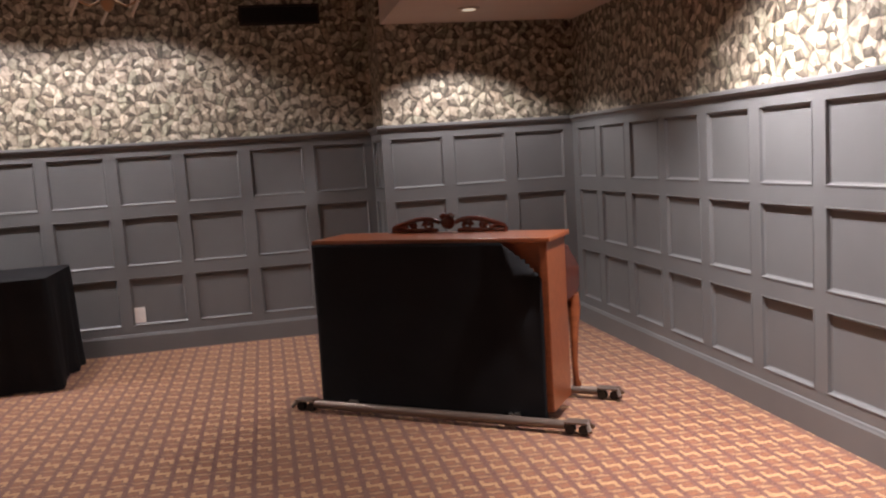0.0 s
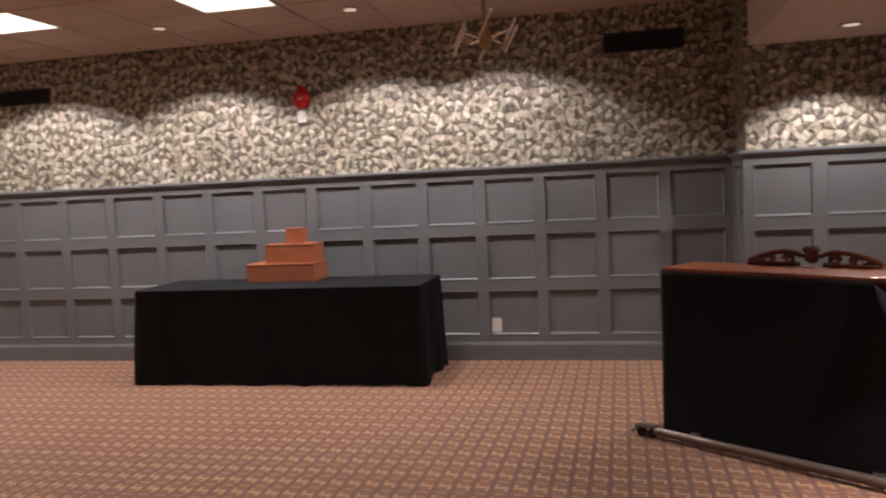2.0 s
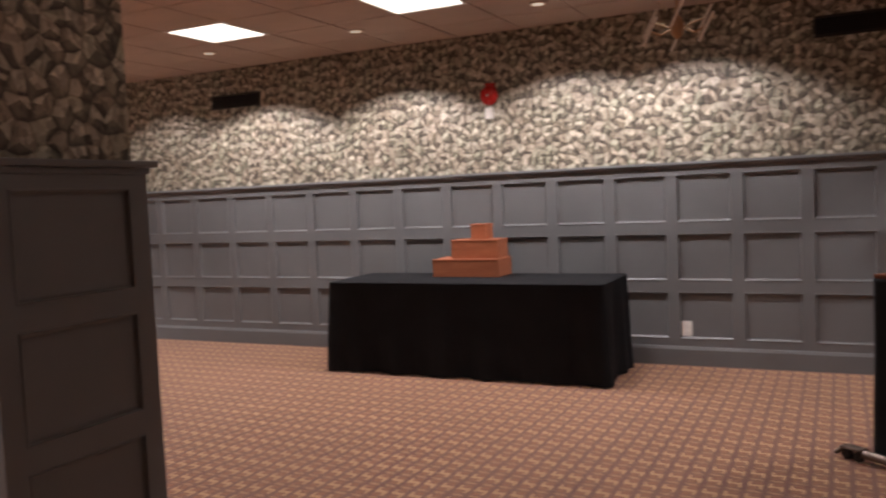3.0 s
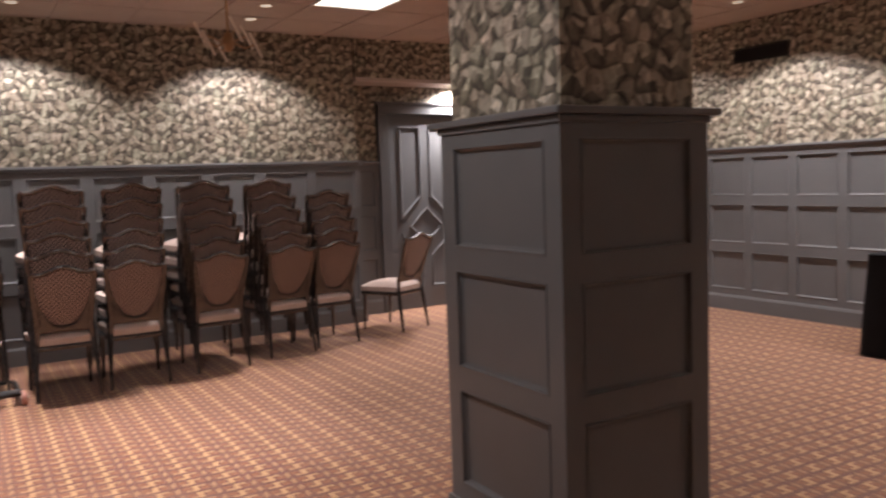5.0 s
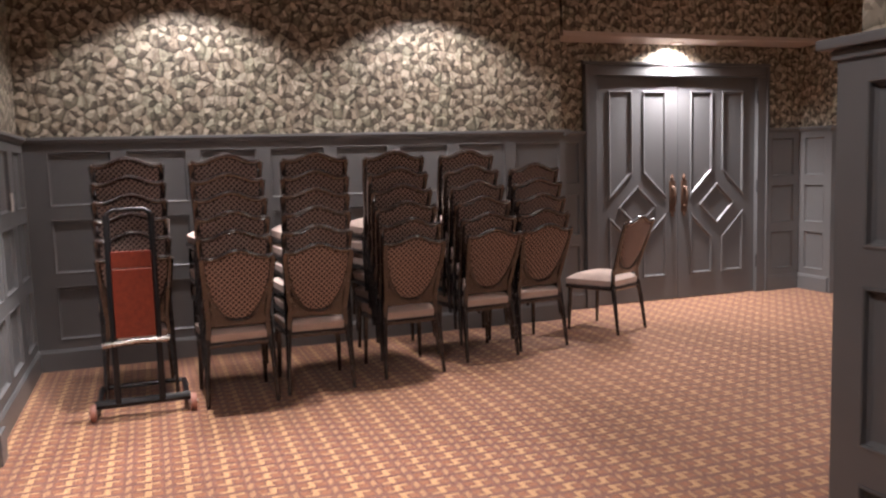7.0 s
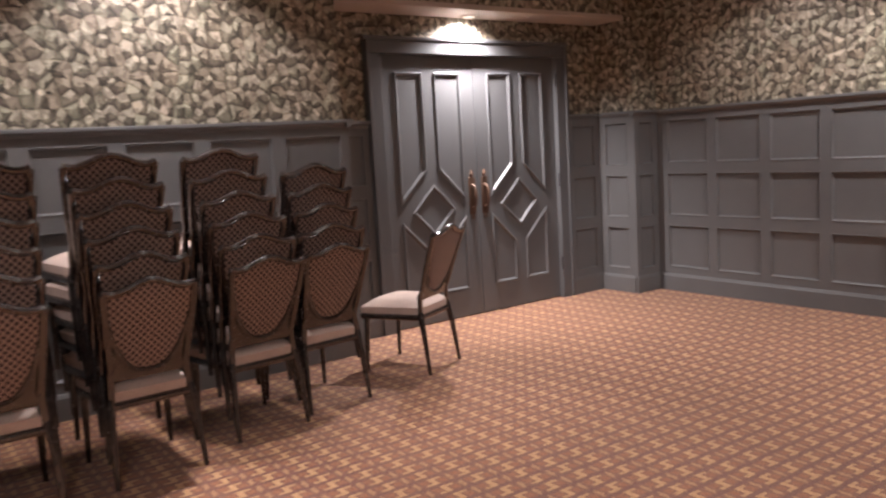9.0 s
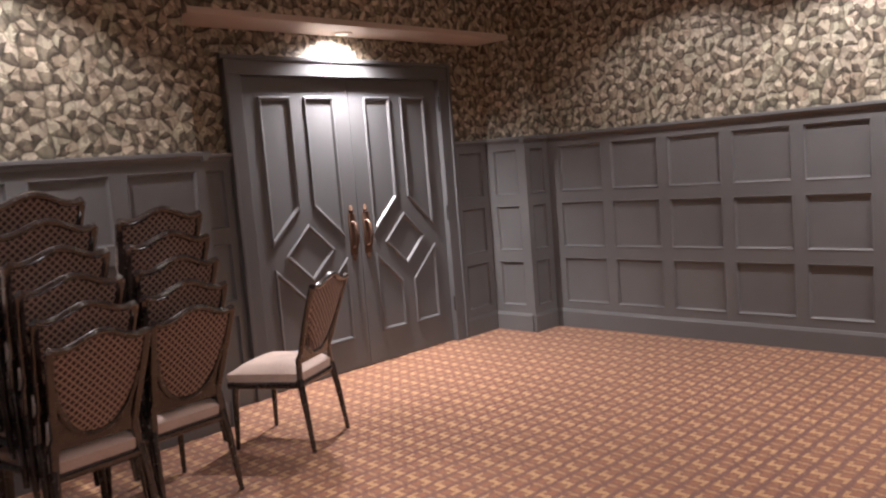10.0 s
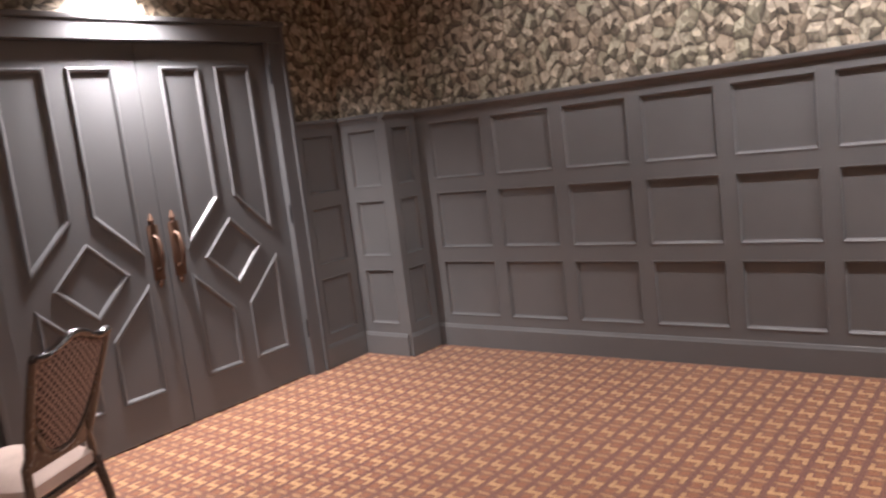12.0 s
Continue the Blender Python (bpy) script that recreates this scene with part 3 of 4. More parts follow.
def double_door():
    # local x runs from the alcove's north side southwards, y towards the room
    m = pose(X_D, 6.085, 0, 0, 0, -90)
    d = thing("door_1", "closed grey double door with diamond panels and brass pulls", "door", m, kind="structure")
    W, C = 2.10, 0.13
    bm = bmesh.new()
    for x0, x1 in ((0.0, C), (W - C, W)):
        box(bm, x0, x1, -0.10, 0.022, 0, 2.165, 0.004)
        box(bm, x0 if x0 == 0 else W - 0.03, 0.03 if x0 == 0 else W, 0.0225, 0.040, 0, 2.265, 0.005)
    box(bm, 0.001, W - 0.001, -0.10, 0.022, 2.1655, 2.265, 0.004)
    part("door_casing", bm, DOORGREY, d)
    bm = bmesh.new()
    box(bm, -0.02, W + 0.02, 0.0, 0.034, 2.266, 2.295, 0.006)
    part("casing_head", bm, DOORGREY, d)
    lw = (W - 2 * C) / 2
    for k in range(2):
        lf = leaf(d, lw, k == 1)
        lf.matrix_basis = pose(C + k * lw, -0.045, 0)
        hx = lw - 0.068 if k == 0 else 0.068
        bm = bmesh.new()
        box(bm, hx - 0.034, hx + 0.034, 0.0205, 0.028, 0.86, 1.17, 0.004)
        lathe(bm, [(0.004, 1.235), (0.012, 1.215), (0.019, 1.195), (0.012, 1.178), (0.016, 1.168)], (hx, 0.024, 0), 14)
        lathe(bm, [(0.016, 0.862), (0.012, 0.852), (0.017, 0.838), (0.004, 0.815)], (hx, 0.024, 0), 14)
        handle = part("door_handle", bm, PULLBRASS, lf, "tall aged brass pull", True)
        bm = bmesh.new()
        tube(bm, [(hx, 0.027, 0.915), (hx, 0.062, 0.925), (hx, 0.074, 0.96), (hx, 0.076, 1.01), (hx, 0.074, 1.06), (hx, 0.062, 1.095), (hx, 0.027, 1.105)], [0.013, 0.011, 0.012, 0.014, 0.012, 0.011, 0.013], 12)
        part("door_handle", bm, PULLBRASS, lf, "curved brass grip", True)
    for x in (C - 0.004, W - C + 0.004):
        for z in (0.32, 1.08, 1.97):
            bm = bmesh.new()
            lathe(bm, [(0.008, z - 0.06), (0.009, z - 0.055), (0.009, z + 0.055), (0.004, z + 0.065)], (x, 0.012, 0), 10)
            part("hinge", bm, BLACKMETAL, d)


double_door()


# ---- ceiling lights and cans ----
def ceiling_light(x, y):
    t = thing("ceiling_light", "square white recessed ceiling light, lit", "ceiling light", pose(x, y, CEIL), "lit ceiling panels")
    h = TS / 2
    bm = bmesh.new()
    for a in ((-h, h, -h, -h + 0.022), (-h, h, h - 0.022, h), (-h, -h + 0.022, -h + 0.022, h - 0.022), (h - 0.022, h, -h + 0.022, h - 0.022)):
        box(bm, *a, -0.006, 0.011)
    part("frame", bm, WHITE, t)
    bm = bmesh.new()
    q = h - 0.022
    box(bm, -q, q, -q, q, 0.0, 0.010)
    part("diffuser", bm, DIFFUSER, t, "glowing white diffuser")


for x, y in LIGHTS:
    ceiling_light(x, y)

# the last three cans only house the added fill beams
for x, y, z, *rest in DOWN:
    t = thing("downlight", "small round recessed ceiling downlight, three of them unseen added fill", "downlight", pose(x, y, z), "recessed downlights")
    bm = bmesh.new()
    lathe(bm, [(0.052, -0.001), (0.055, -0.010), (0.075, -0.008), (0.078, -0.001)], seg=20)
    part("trim_ring", bm, TILE, t, "", True)
    bm = bmesh.new()
    lathe(bm, [(0.048, -0.012), (0.048, -0.0105), (0.02, -0.0103)], seg=16)
    part("lens", bm, LAMPFACE, t)


def chandelier(x, y, spin):
    t = thing("chandelier", "small brass chandelier with splayed frosted glass rods", "chandelier", pose(x, y, 0, 0, 0, spin), "brass chandeliers")
    bm = bmesh.new()
    lathe(bm, [(0.065, CEIL - 0.001), (0.065, CEIL - 0.02), (0.02, CEIL - 0.035)], seg=18)
    part("canopy", bm, LAMPBRASS, t, "", True)
    bm = bmesh.new()
    tube(bm, [(0, 0, CEIL - 0.03), (0, 0, 2.44)], 0.009, 10)
    part("stem", bm, LAMPBRASS, t, "", True)
    bm = bmesh.new()
    lathe(bm, [(0.01, 2.33), (0.03, 2.35), (0.045, 2.39), (0.035, 2.43), (0.015, 2.46)], seg=18)
    part("hub", bm, LAMPBRASS, t, "", True)
    for k in range(6):
        a = math.radians(60 * k)
        c, s = math.cos(a), math.sin(a)
        drop = 0.05 if k % 2 else -0.03
        arm = bmesh.new()
        tube(arm, [(0.03 * c, 0.03 * s, 2.39), (0.11 * c, 0.11 * s, 2.40 - drop), (0.17 * c, 0.17 * s, 2.42 - drop)], 0.006, 8)
        ob = part("arm", arm, LAMPBRASS, t, "", True)
        rod = bmesh.new()
        mx, my, mz = 0.18 * c, 0.18 * s, 2.42 - drop
        tube(rod, [(mx + 0.02, my - 0.045, mz + 0.075), (mx, my, mz), (mx - 0.02, my + 0.045, mz - 0.075)], 0.009, 10)
        part("glass_rod", rod, GLASSROD, ob, "frosted glass rod", True)


chandelier(-5.75, 1.665, 0)
chandelier(-0.79, 5.00, 40)


# ---- fittings on the walls ----
def vent(x0, x1, z0, z1):
    y = Y_N + FRAME_T
    t = thing("air_vent", "dark slatted air grille high on the wall", "air vent", pose(x0, y, z0), "wall grilles")
    w, h = x1 - x0, z1 - z0
    bm = bmesh.new()
    for a in ((0, w, 0, 0.018), (0, w, h - 0.018, h), (0, 0.018, 0.018, h - 0.018), (w - 0.018, w, 0.018, h - 0.018)):
        box(bm, a[0], a[1], -0.018, -0.001, a[2], a[3], 0.003)
    part("frame", bm, DARKGRILLE, t)
    bm = bmesh.new()
    box(bm, 0.018, w - 0.018, -0.004, -0.0012, 0.018, h - 0.018)
    part("backing", bm, DARKGRILLE, t)
    n = 7
    for i in range(n):
        z = 0.03 + (h - 0.06) * i / (n - 1)
        bm = bmesh.new()
        vs = [bm.verts.new(p) for p in ((0.018, -0.016, z - 0.006), (w - 0.018, -0.016, z - 0.006), (w - 0.018, -0.005, z + 0.006), (0.018, -0.005, z + 0.006),
                                        (0.018, -0.017, z - 0.004), (w - 0.018, -0.017, z - 0.004), (w - 0.018, -0.006, z + 0.008), (0.018, -0.006, z + 0.008))]
        for f in ((0, 1, 2, 3), (4, 7, 6, 5), (0, 4, 5, 1), (3, 2, 6, 7), (0, 3, 7, 4), (1, 5, 6, 2)):
            bm.faces.new([vs[i] for i in f])
        part("slat", bm, DARKGRILLE, t)


vent(-0.11, 0.525, 2.525, 2.685)
vent(-5.925, -5.305, 2.485, 2.63)

bell = thing("fire_bell", "round red fire alarm bell on the wall", "alarm bell", pose(-2.735, Y_N + FRAME_T, 2.34))
bm = bmesh.new()
lathe(bm, [(0.030, -0.002), (0.034, -0.024), (0.060, -0.030), (0.078, -0.036), (0.084, -0.044), (0.080, -0.060), (0.062, -0.074), (0.034, -0.083), (0.012, -0.085)], seg=28, axis="y")
part("gong", bm, RED, bell, "red enamelled gong", True)
bm = bmesh.new()
lathe(bm, [(0.012, -0.083), (0.011, -0.092), (0.004, -0.094)], seg=12, axis="y")
part("screw", bm, STEEL, bell, "", True)
bm = bmesh.new()
box(bm, -0.045, 0.045, -0.022, -0.001, 0.06, 0.115, 0.004)
part("mount", bm, RED, bell)
strobe = thing("alarm_strobe", "small white alarm strobe box under the bell", "alarm strobe", pose(-2.75, Y_N + FRAME_T, 2.19))
bm = bmesh.new()
box(bm, -0.035, 0.035, -0.03, -0.001, -0.05, 0.05, 0.005)
part("body", bm, WHITE, strobe)
bm = bmesh.new()
box(bm, -0.022, 0.022, -0.042, -0.0302, -0.02, 0.03, 0.004)
part("lens", bm, WHITE, strobe)

switch = thing("light_switch", "small white light switch on the panelling", "light switch", pose(-7.30, Y_SW + 0.0005, 1.235))
bm = bmesh.new()
box(bm, -0.036, 0.036, 0.0005, 0.007, -0.058, 0.058, 0.002)
part("plate", bm, WHITE, switch)
bm = bmesh.new()
box(bm, -0.008, 0.008, 0.0072, 0.014, -0.016, 0.016, 0.002)
part("toggle", bm, WHITE, switch)

outlet = thing("wall_outlet", "white electrical outlet plate on the panelling", "outlet", pose(-1.083, Y_N + 0.022, 0.300))
bm = bmesh.new()
box(bm, -0.042, 0.042, -0.007, -0.0003, -0.062, 0.062, 0.003)
plate = part("plate", bm, WHITE, outlet)
for z in (-0.028, 0.028):
    bm = bmesh.new()
    lathe(bm, [(0.017, -0.0072), (0.017, -0.010), (0.014, -0.0105)], (0, 0, z), 16, "y")
    part("socket", bm, WHITE, plate, "", True)


# ---- banquet chairs ----
def banquet_chair(m, label="dark-framed banquet chair with cream seat and lattice-cloth back"):
    """Local: faces -x, rear feet at x = 0, width along y."""
    t = thing("banquet_chair", label, "chair", m)
    SEAT, TOP, HW = 0.455, 0.925, 0.205

    def back_x(z):
        return -0.075 + 0.15 * max(0, (z - 0.44) / 0.48) ** 1.2

    # seat cushion, domed, rounder in front
    bm = bmesh.new()
    n = 10

    def cushion(s, q):
        x, y = -0.50 + 0.44 * s, (q - 0.5) * 2
        hw = 0.222 - 0.035 * s
        edge = min(1, 6.5 * min(s, 1 - s)) ** 0.5 * min(1, 6.5 * min(q, 1 - q)) ** 0.5
        return (x, y * hw, SEAT - 0.028 + 0.040 * edge + 0.014 * math.sin(math.pi * s) * math.sin(math.pi * q))
    sheet(bm, n, n, cushion)
    rim = [e for e in bm.edges if e.is_boundary]
    ex = bmesh.ops.extrude_edge_only(bm, edges=rim)
    for v in [g for g in ex["geom"] if isinstance(g, bmesh.types.BMVert)]:
        v.co.z = SEAT - 0.072
        v.co.x = -0.28 + (v.co.x + 0.28) * 0.97
        v.co.y *= 0.97
    bmesh.ops.contextual_create(bm, geom=[e for e in bm.edges if e.is_boundary])
    part("seat", bm, CREAM, t, "cream upholstered cushion", True)
    # seat frame
    bm = bmesh.new()
    ring = [(-0.495, -0.215), (-0.495, 0.215), (-0.065, 0.19), (-0.065, -0.19)]
    z0, z1 = SEAT - 0.110, SEAT - 0.073
    for (ax, ay), (bx, by) in zip(ring, ring[1:] + ring[:1]):
        tube(bm, [(ax, ay, (z0 + z1) / 2), (bx, by, (z0 + z1) / 2)], 0.016, 8, (0.8, 1.15))
    part("seat_frame", bm, FRAME, t, "", True)
    # legs: the rear ones splay backwards and out
    for sy in (-1, 1):
        bm = bmesh.new()
        tube(bm, [(-0.47, sy * 0.195, SEAT - 0.07), (-0.475, sy * 0.20, 0.22), (-0.485, sy * 0.205, 0.0)], [0.020, 0.017, 0.012], 10)
        part("leg", bm, FRAME, t, "", True)
        bm = bmesh.new()
        tube(bm, [(-0.07, sy * 0.185, SEAT - 0.06), (-0.045, sy * 0.195, 0.26), (-0.01, sy * 0.205, 0.0)], [0.021, 0.018, 0.012], 10)
        part("leg", bm, FRAME, t, "", True)

    # camel crest of the back
    def crest(y):
        a = abs(y) / HW
        return TOP - 0.038 + 0.046 * (0.5 + 0.5 * math.cos(math.pi * min(1, a / 0.78))) + (0.010 * ((a - 0.78) / 0.22) ** 2 if a > 0.78 else 0)
    for sy in (-1, 1):
        pts = [(-0.07, sy * 0.180, SEAT - 0.07), (-0.073, sy * 0.172, 0.50)]
        for k in range(9):
            z = 0.54 + (TOP - 0.035 - 0.54) * k / 8
            pts.append((back_x(z), sy * (0.170 + 0.033 * (k / 8) ** 0.8), z))
        bm = bmesh.new()
        tube(bm, pts, 0.0155, 8, (1.0, 1.25))
        part("back_post", bm, FRAME, t, "", True)
    bm = bmesh.new()
    tube(bm, [(back_x(crest(y)) + 0.002, y, crest(y)) for y in (HW * (i / 10 - 1) for i in range(21))], 0.0165, 8, (1.15, 1.0))
    part("crest_rail", bm, FRAME, t, "glossy wavy crest rail", True)
    bm = bmesh.new()
    tube(bm, [(back_x(z), y, z) for y, z in ((-0.174, 0.73), (-0.160, 0.66), (-0.140, 0.60), (-0.100, 0.545), (-0.055, 0.518), (0, 0.508), (0.055, 0.518), (0.100, 0.545), (0.140, 0.60), (0.160, 0.66), (0.174, 0.73))], 0.013, 8)
    part("lower_rail", bm, FRAME, t, "", True)
    # dark shell between the posts, behind the padding
    bm = bmesh.new()
    for side in (1, -1):
        def shell(s, q, side=side):
            y0 = (q - 0.5) * 2
            z = 0.475 + (crest(y0 * HW) - 0.004 - 0.475) * s
            rise = max(0, (z - 0.54) / (TOP - 0.035 - 0.54))
            return (back_x(z) + side * 0.003 * (1 - abs(y0) ** 8), y0 * (0.170 + 0.033 * rise ** 0.8), z)
        sheet(bm, 10, 8, shell)
    bmesh.ops.remove_doubles(bm, verts=bm.verts[:], dist=0.0002)
    part("back_shell", bm, FRAME, t, "", True)
    # padded back, cloth on both sides
    bm = bmesh.new()
    for side in (1, -1):
        def pad(s, q, side=side):
            y0 = (q - 0.5) * 2
            zt = crest(y0 * HW) - 0.006
            low = 0.515 + 0.12 * abs(y0) ** 2.6
            z = low + (zt - low) * s
            w = 0.132 + 0.066 * s ** 0.65
            bulge = 0.016 * (math.sin(math.pi * min(1, max(0, s))) ** 0.5) * (1 - y0 ** 4)
            return (back_x(z) + side * (0.004 + bulge), y0 * w, z)
        sheet(bm, 12, 12, pad)
    bmesh.ops.remove_doubles(bm, verts=bm.verts[:], dist=0.0005)
    part("backrest", bm, LATTICE, t, "brown lattice-patterned cloth", True)
    return t


# x, y of the rear feet's middle, turn, chairs, drift along y for each chair
STACKS = [(-6.80, 0.06, 2, 6, 0.0), (-6.47, 0.625, 0, 6, -0.002), (-6.55, 1.115, -1, 6, 0.010), (-6.66, 1.765, 3, 6, -0.005), (-6.85, 2.41, 4, 6, -0.014), (-6.97, 2.88, 5, 5, 0.008)]
first = None
for sx, sy, turn, count, drift in STACKS:
    for k in range(count):
        rad = radians(turn)
        off = -0.056 * k
        m = pose(sx + off * math.cos(rad) + 0.006 * math.sin(5.1 * k + sy), sy + off * math.sin(rad) + drift * k, 0.110 * k, 0, 0, turn + 1.4 * math.sin(2.3 * k + 3 * sy))
        if first is None:
            first = banquet_chair(m, "dark-framed banquet chair with cream seat and lattice-cloth back, in a stack")
            tagged(first, group="stacked banquet chairs")
        else:
            copy_thing(first, m)
single = copy_thing(first, pose(-7.185, 3.785, 0, 0, 0, 25.5))
tagged(single, "single banquet chair with cream seat standing beside the stacks", group="loose chair")


# ---- chair dolly in front of the first stack ----
def caster(bm, x, y, r=0.05):
    lathe(bm, [(r * 0.5, -0.016), (r * 0.92, -0.016), (r, -0.009), (r, 0.009), (r * 0.92, 0.016), (r * 0.5, 0.016)], (x, y, r), 20, "y")


def chair_dolly():
    t = thing("chair_dolly", "black steel chair dolly with a red wooden board", "hand truck", pose(-6.51, 0.066, 0))
    bm = bmesh.new()
    for y in (-0.24, 0.24):
        tube(bm, [(-0.02, y, 0.085), (-0.42, y, 0.085)], 0.016, 8)
    tube(bm, [(-0.02, -0.26, 0.085), (-0.02, 0.26, 0.085)], 0.026, 8)
    tube(bm, [(-0.42, -0.24, 0.085), (-0.42, 0.24, 0.085)], 0.016, 8)
    part("base_frame", bm, BLACKMETAL, t, "", True)
    for y in (-0.135, 0.105):
        bm = bmesh.new()
        tube(bm, [(0.0, y, 0.09), (-0.005, y, 0.45), (-0.02, y, 0.80), (-0.06, y, 1.16)], 0.019, 10)
        part("upright", bm, BLACKMETAL, t, "", True)
    bm = bmesh.new()
    tube(bm, [(-0.06, -0.135, 1.16), (-0.075, -0.10, 1.19), (-0.078, 0.07, 1.19), (-0.06, 0.105, 1.16)], 0.014, 10)
    part("handle", bm, BLACKMETAL, t, "", True)
    bm = bmesh.new()
    box(bm, 0.012, 0.030, -0.122, 0.092, 0.47, 0.86, 0.004)
    box(bm, 0.000, 0.018, -0.122, 0.092, 0.865, 0.96, 0.004)
    part("board", bm, REDWOOD, t, "red stained wooden board")
    bm = bmesh.new()
    tube(bm, [(0.012, -0.20, 0.43), (0.02, 0.0, 0.45), (0.012, 0.16, 0.44)], 0.016, 8)
    part("crossbar", bm, STEEL, t, "worn steel crossbar", True)
    for x, y in ((0.0, -0.27), (0.0, 0.275), (-0.42, -0.24), (-0.42, 0.24)):
        bm = bmesh.new()
        caster(bm, x, y)
        w = part("wheel", bm, RUBBER, t, "dusty pink caster wheel", True)
        bm = bmesh.new()
        lathe(bm, [(0.006, -0.026), (0.012, -0.022), (0.012, 0.022), (0.006, 0.026)], (x, y, 0.05), 10, "y")
        part("hub", bm, STEEL, w, "", True)


chair_dolly()


# ---- draped table with the boxes ----
TX0, TX1, TY0, TY1, TZ = -3.93, -1.51, 5.87, 6.63, 0.775


def folding_table():
    t = thing("folding_table", "long folding table hidden under a black cloth", "table")
    bm = bmesh.new()
    box(bm, TX0 + 0.03, TX1 - 0.03, TY0 + 0.03, TY1 - 0.03, TZ - 0.035, TZ - 0.004, 0.006)
    part("tabletop", bm, WHITE, t)
    for x in (TX0 + 0.25, TX1 - 0.25):
        for y in (TY0 + 0.12, TY1 - 0.12):
            bm = bmesh.new()
            tube(bm, [(x, y, 0), (x, y, TZ - 0.036)], 0.014, 8)
            part("leg", bm, STEEL, t, "", True)


def tablecloth():
    """Fitted black cloth: a flat top, then a skirt with soft folds down to the carpet."""
    bm = bmesh.new()
    cx, cy, hx, hy, r = (TX0 + TX1) / 2, (TY0 + TY1) / 2, (TX1 - TX0) / 2, (TY1 - TY0) / 2, 0.035
    loop = []
    for i in range(96):
        loop.append((-hx + r + (2 * hx - 2 * r) * i / 96, -hy, 0, -1))
    for i in range(8):
        a = math.pi / 2 * i / 8
        loop.append((hx - r + r * math.sin(a), -hy + r - r * math.cos(a), math.sin(a), -math.cos(a)))
    for i in range(30):
        loop.append((hx, -hy + r + (2 * hy - 2 * r) * i / 30, 1, 0))
    for i in range(8):
        a = math.pi / 2 * i / 8
        loop.append((hx - r + r * math.cos(a), hy - r + r * math.sin(a), math.cos(a), math.sin(a)))
    for i in range(96):
        loop.append((hx - r - (2 * hx - 2 * r) * i / 96, hy, 0, 1))
    for i in range(8):
        a = math.pi / 2 * i / 8
        loop.append((-hx + r - r * math.sin(a), hy - r + r * math.cos(a), -math.sin(a), math.cos(a)))
    for i in range(30):
        loop.append((-hx, hy - r - (2 * hy - 2 * r) * i / 30, -1, 0))
    for i in range(8):
        a = math.pi / 2 * i / 8
        loop.append((-hx + r - r * math.cos(a), -hy + r - r * math.sin(a), -math.cos(a), -math.sin(a)))
    n = len(loop)
    rings = []
    levels = [(0.0, -0.012)] + [(0.006, 0.0)] + [((j / 14) * (TZ - 0.012) + 0.012, 0.0) for j in range(0, 15)]
    for drop, grow in levels:
        ring = []
        f = max(0, drop - 0.02) / TZ
        for i, (x, y, nx, ny) in enumerate(loop):
            wave = 0.032 * noise.noise(Vector((x * 5.0, y * 5.0, f * 0.5))) + 0.012 * noise.noise(Vector((x * 14, y * 14, f)))
            corner = 0.055 * max(0, 1 - (abs(abs(x) - hx) + abs(abs(y) - hy)) / 0.16)
            out = f * (wave * 1.9 + 0.010 + corner) + grow
            lift = f * 0.018 * (0.5 + 0.5 * noise.noise(Vector((x * 2.1, y * 2.1, 7))))
            ring.append(bm.verts.new((cx + x + nx * out, cy + y + ny * out, TZ - drop + lift)))
        rings.append(ring)
    for a, b in zip(rings, rings[1:]):
        for i in range(n):
            bm.faces.new((a[i], b[i], b[(i + 1) % n], a[(i + 1) % n]))
    bm.faces.new(rings[0])
    ob = part("tablecloth", bm, BLACKCLOTH, None, "", True)
    tagged(ob, "black floor-length tablecloth with soft folds over the table", "tablecloth")


folding_table()
tablecloth()


def wooden_box(x0, x1, y0, y1, z0, z1, label):
    t = thing("wooden_box", label, "wooden box", None, "stepped boxes on the table")
    th = 0.014
    for a in ((x0, x1, y0, y0 + th), (x0, x1, y1 - th, y1), (x0, x0 + th, y0 + th + 0.0005, y1 - th - 0.0005), (x1 - th, x1, y0 + th + 0.0005, y1 - th - 0.0005)):
        bm = bmesh.new()
        box(bm, *a, z0 + 0.001, z1 - th - 0.0005, 0.002)
        part("side_panel", bm, BOXWOOD, t)
    bm = bmesh.new()
    box(bm, x0 - 0.002, x1 + 0.002, y0 - 0.002, y1 + 0.002, z1 - th, z1, 0.003)
    part("lid", bm, BOXWOOD, t)


Z0 = TZ + 0.001
wooden_box(-3.115, -2.505, 6.285, 6.585, Z0, Z0 + 0.152, "large reddish wooden box, lowest of three on the table")
wooden_box(-2.955, -2.52, 6.33, 6.56, Z0 + 0.153, Z0 + 0.312, "medium reddish wooden box in the middle of the stack")
wooden_box(-2.785, -2.635, 6.38, 6.51, Z0 + 0.313, Z0 + 0.444, "small reddish wooden box on top of the stack")


# ---- upright piano, its back to the room under a black cloth ----
PIANO = pose(0.235, 4.71, 0, 0, 0, -37)
PW, PD, PH = 1.36, 0.30, 0.98


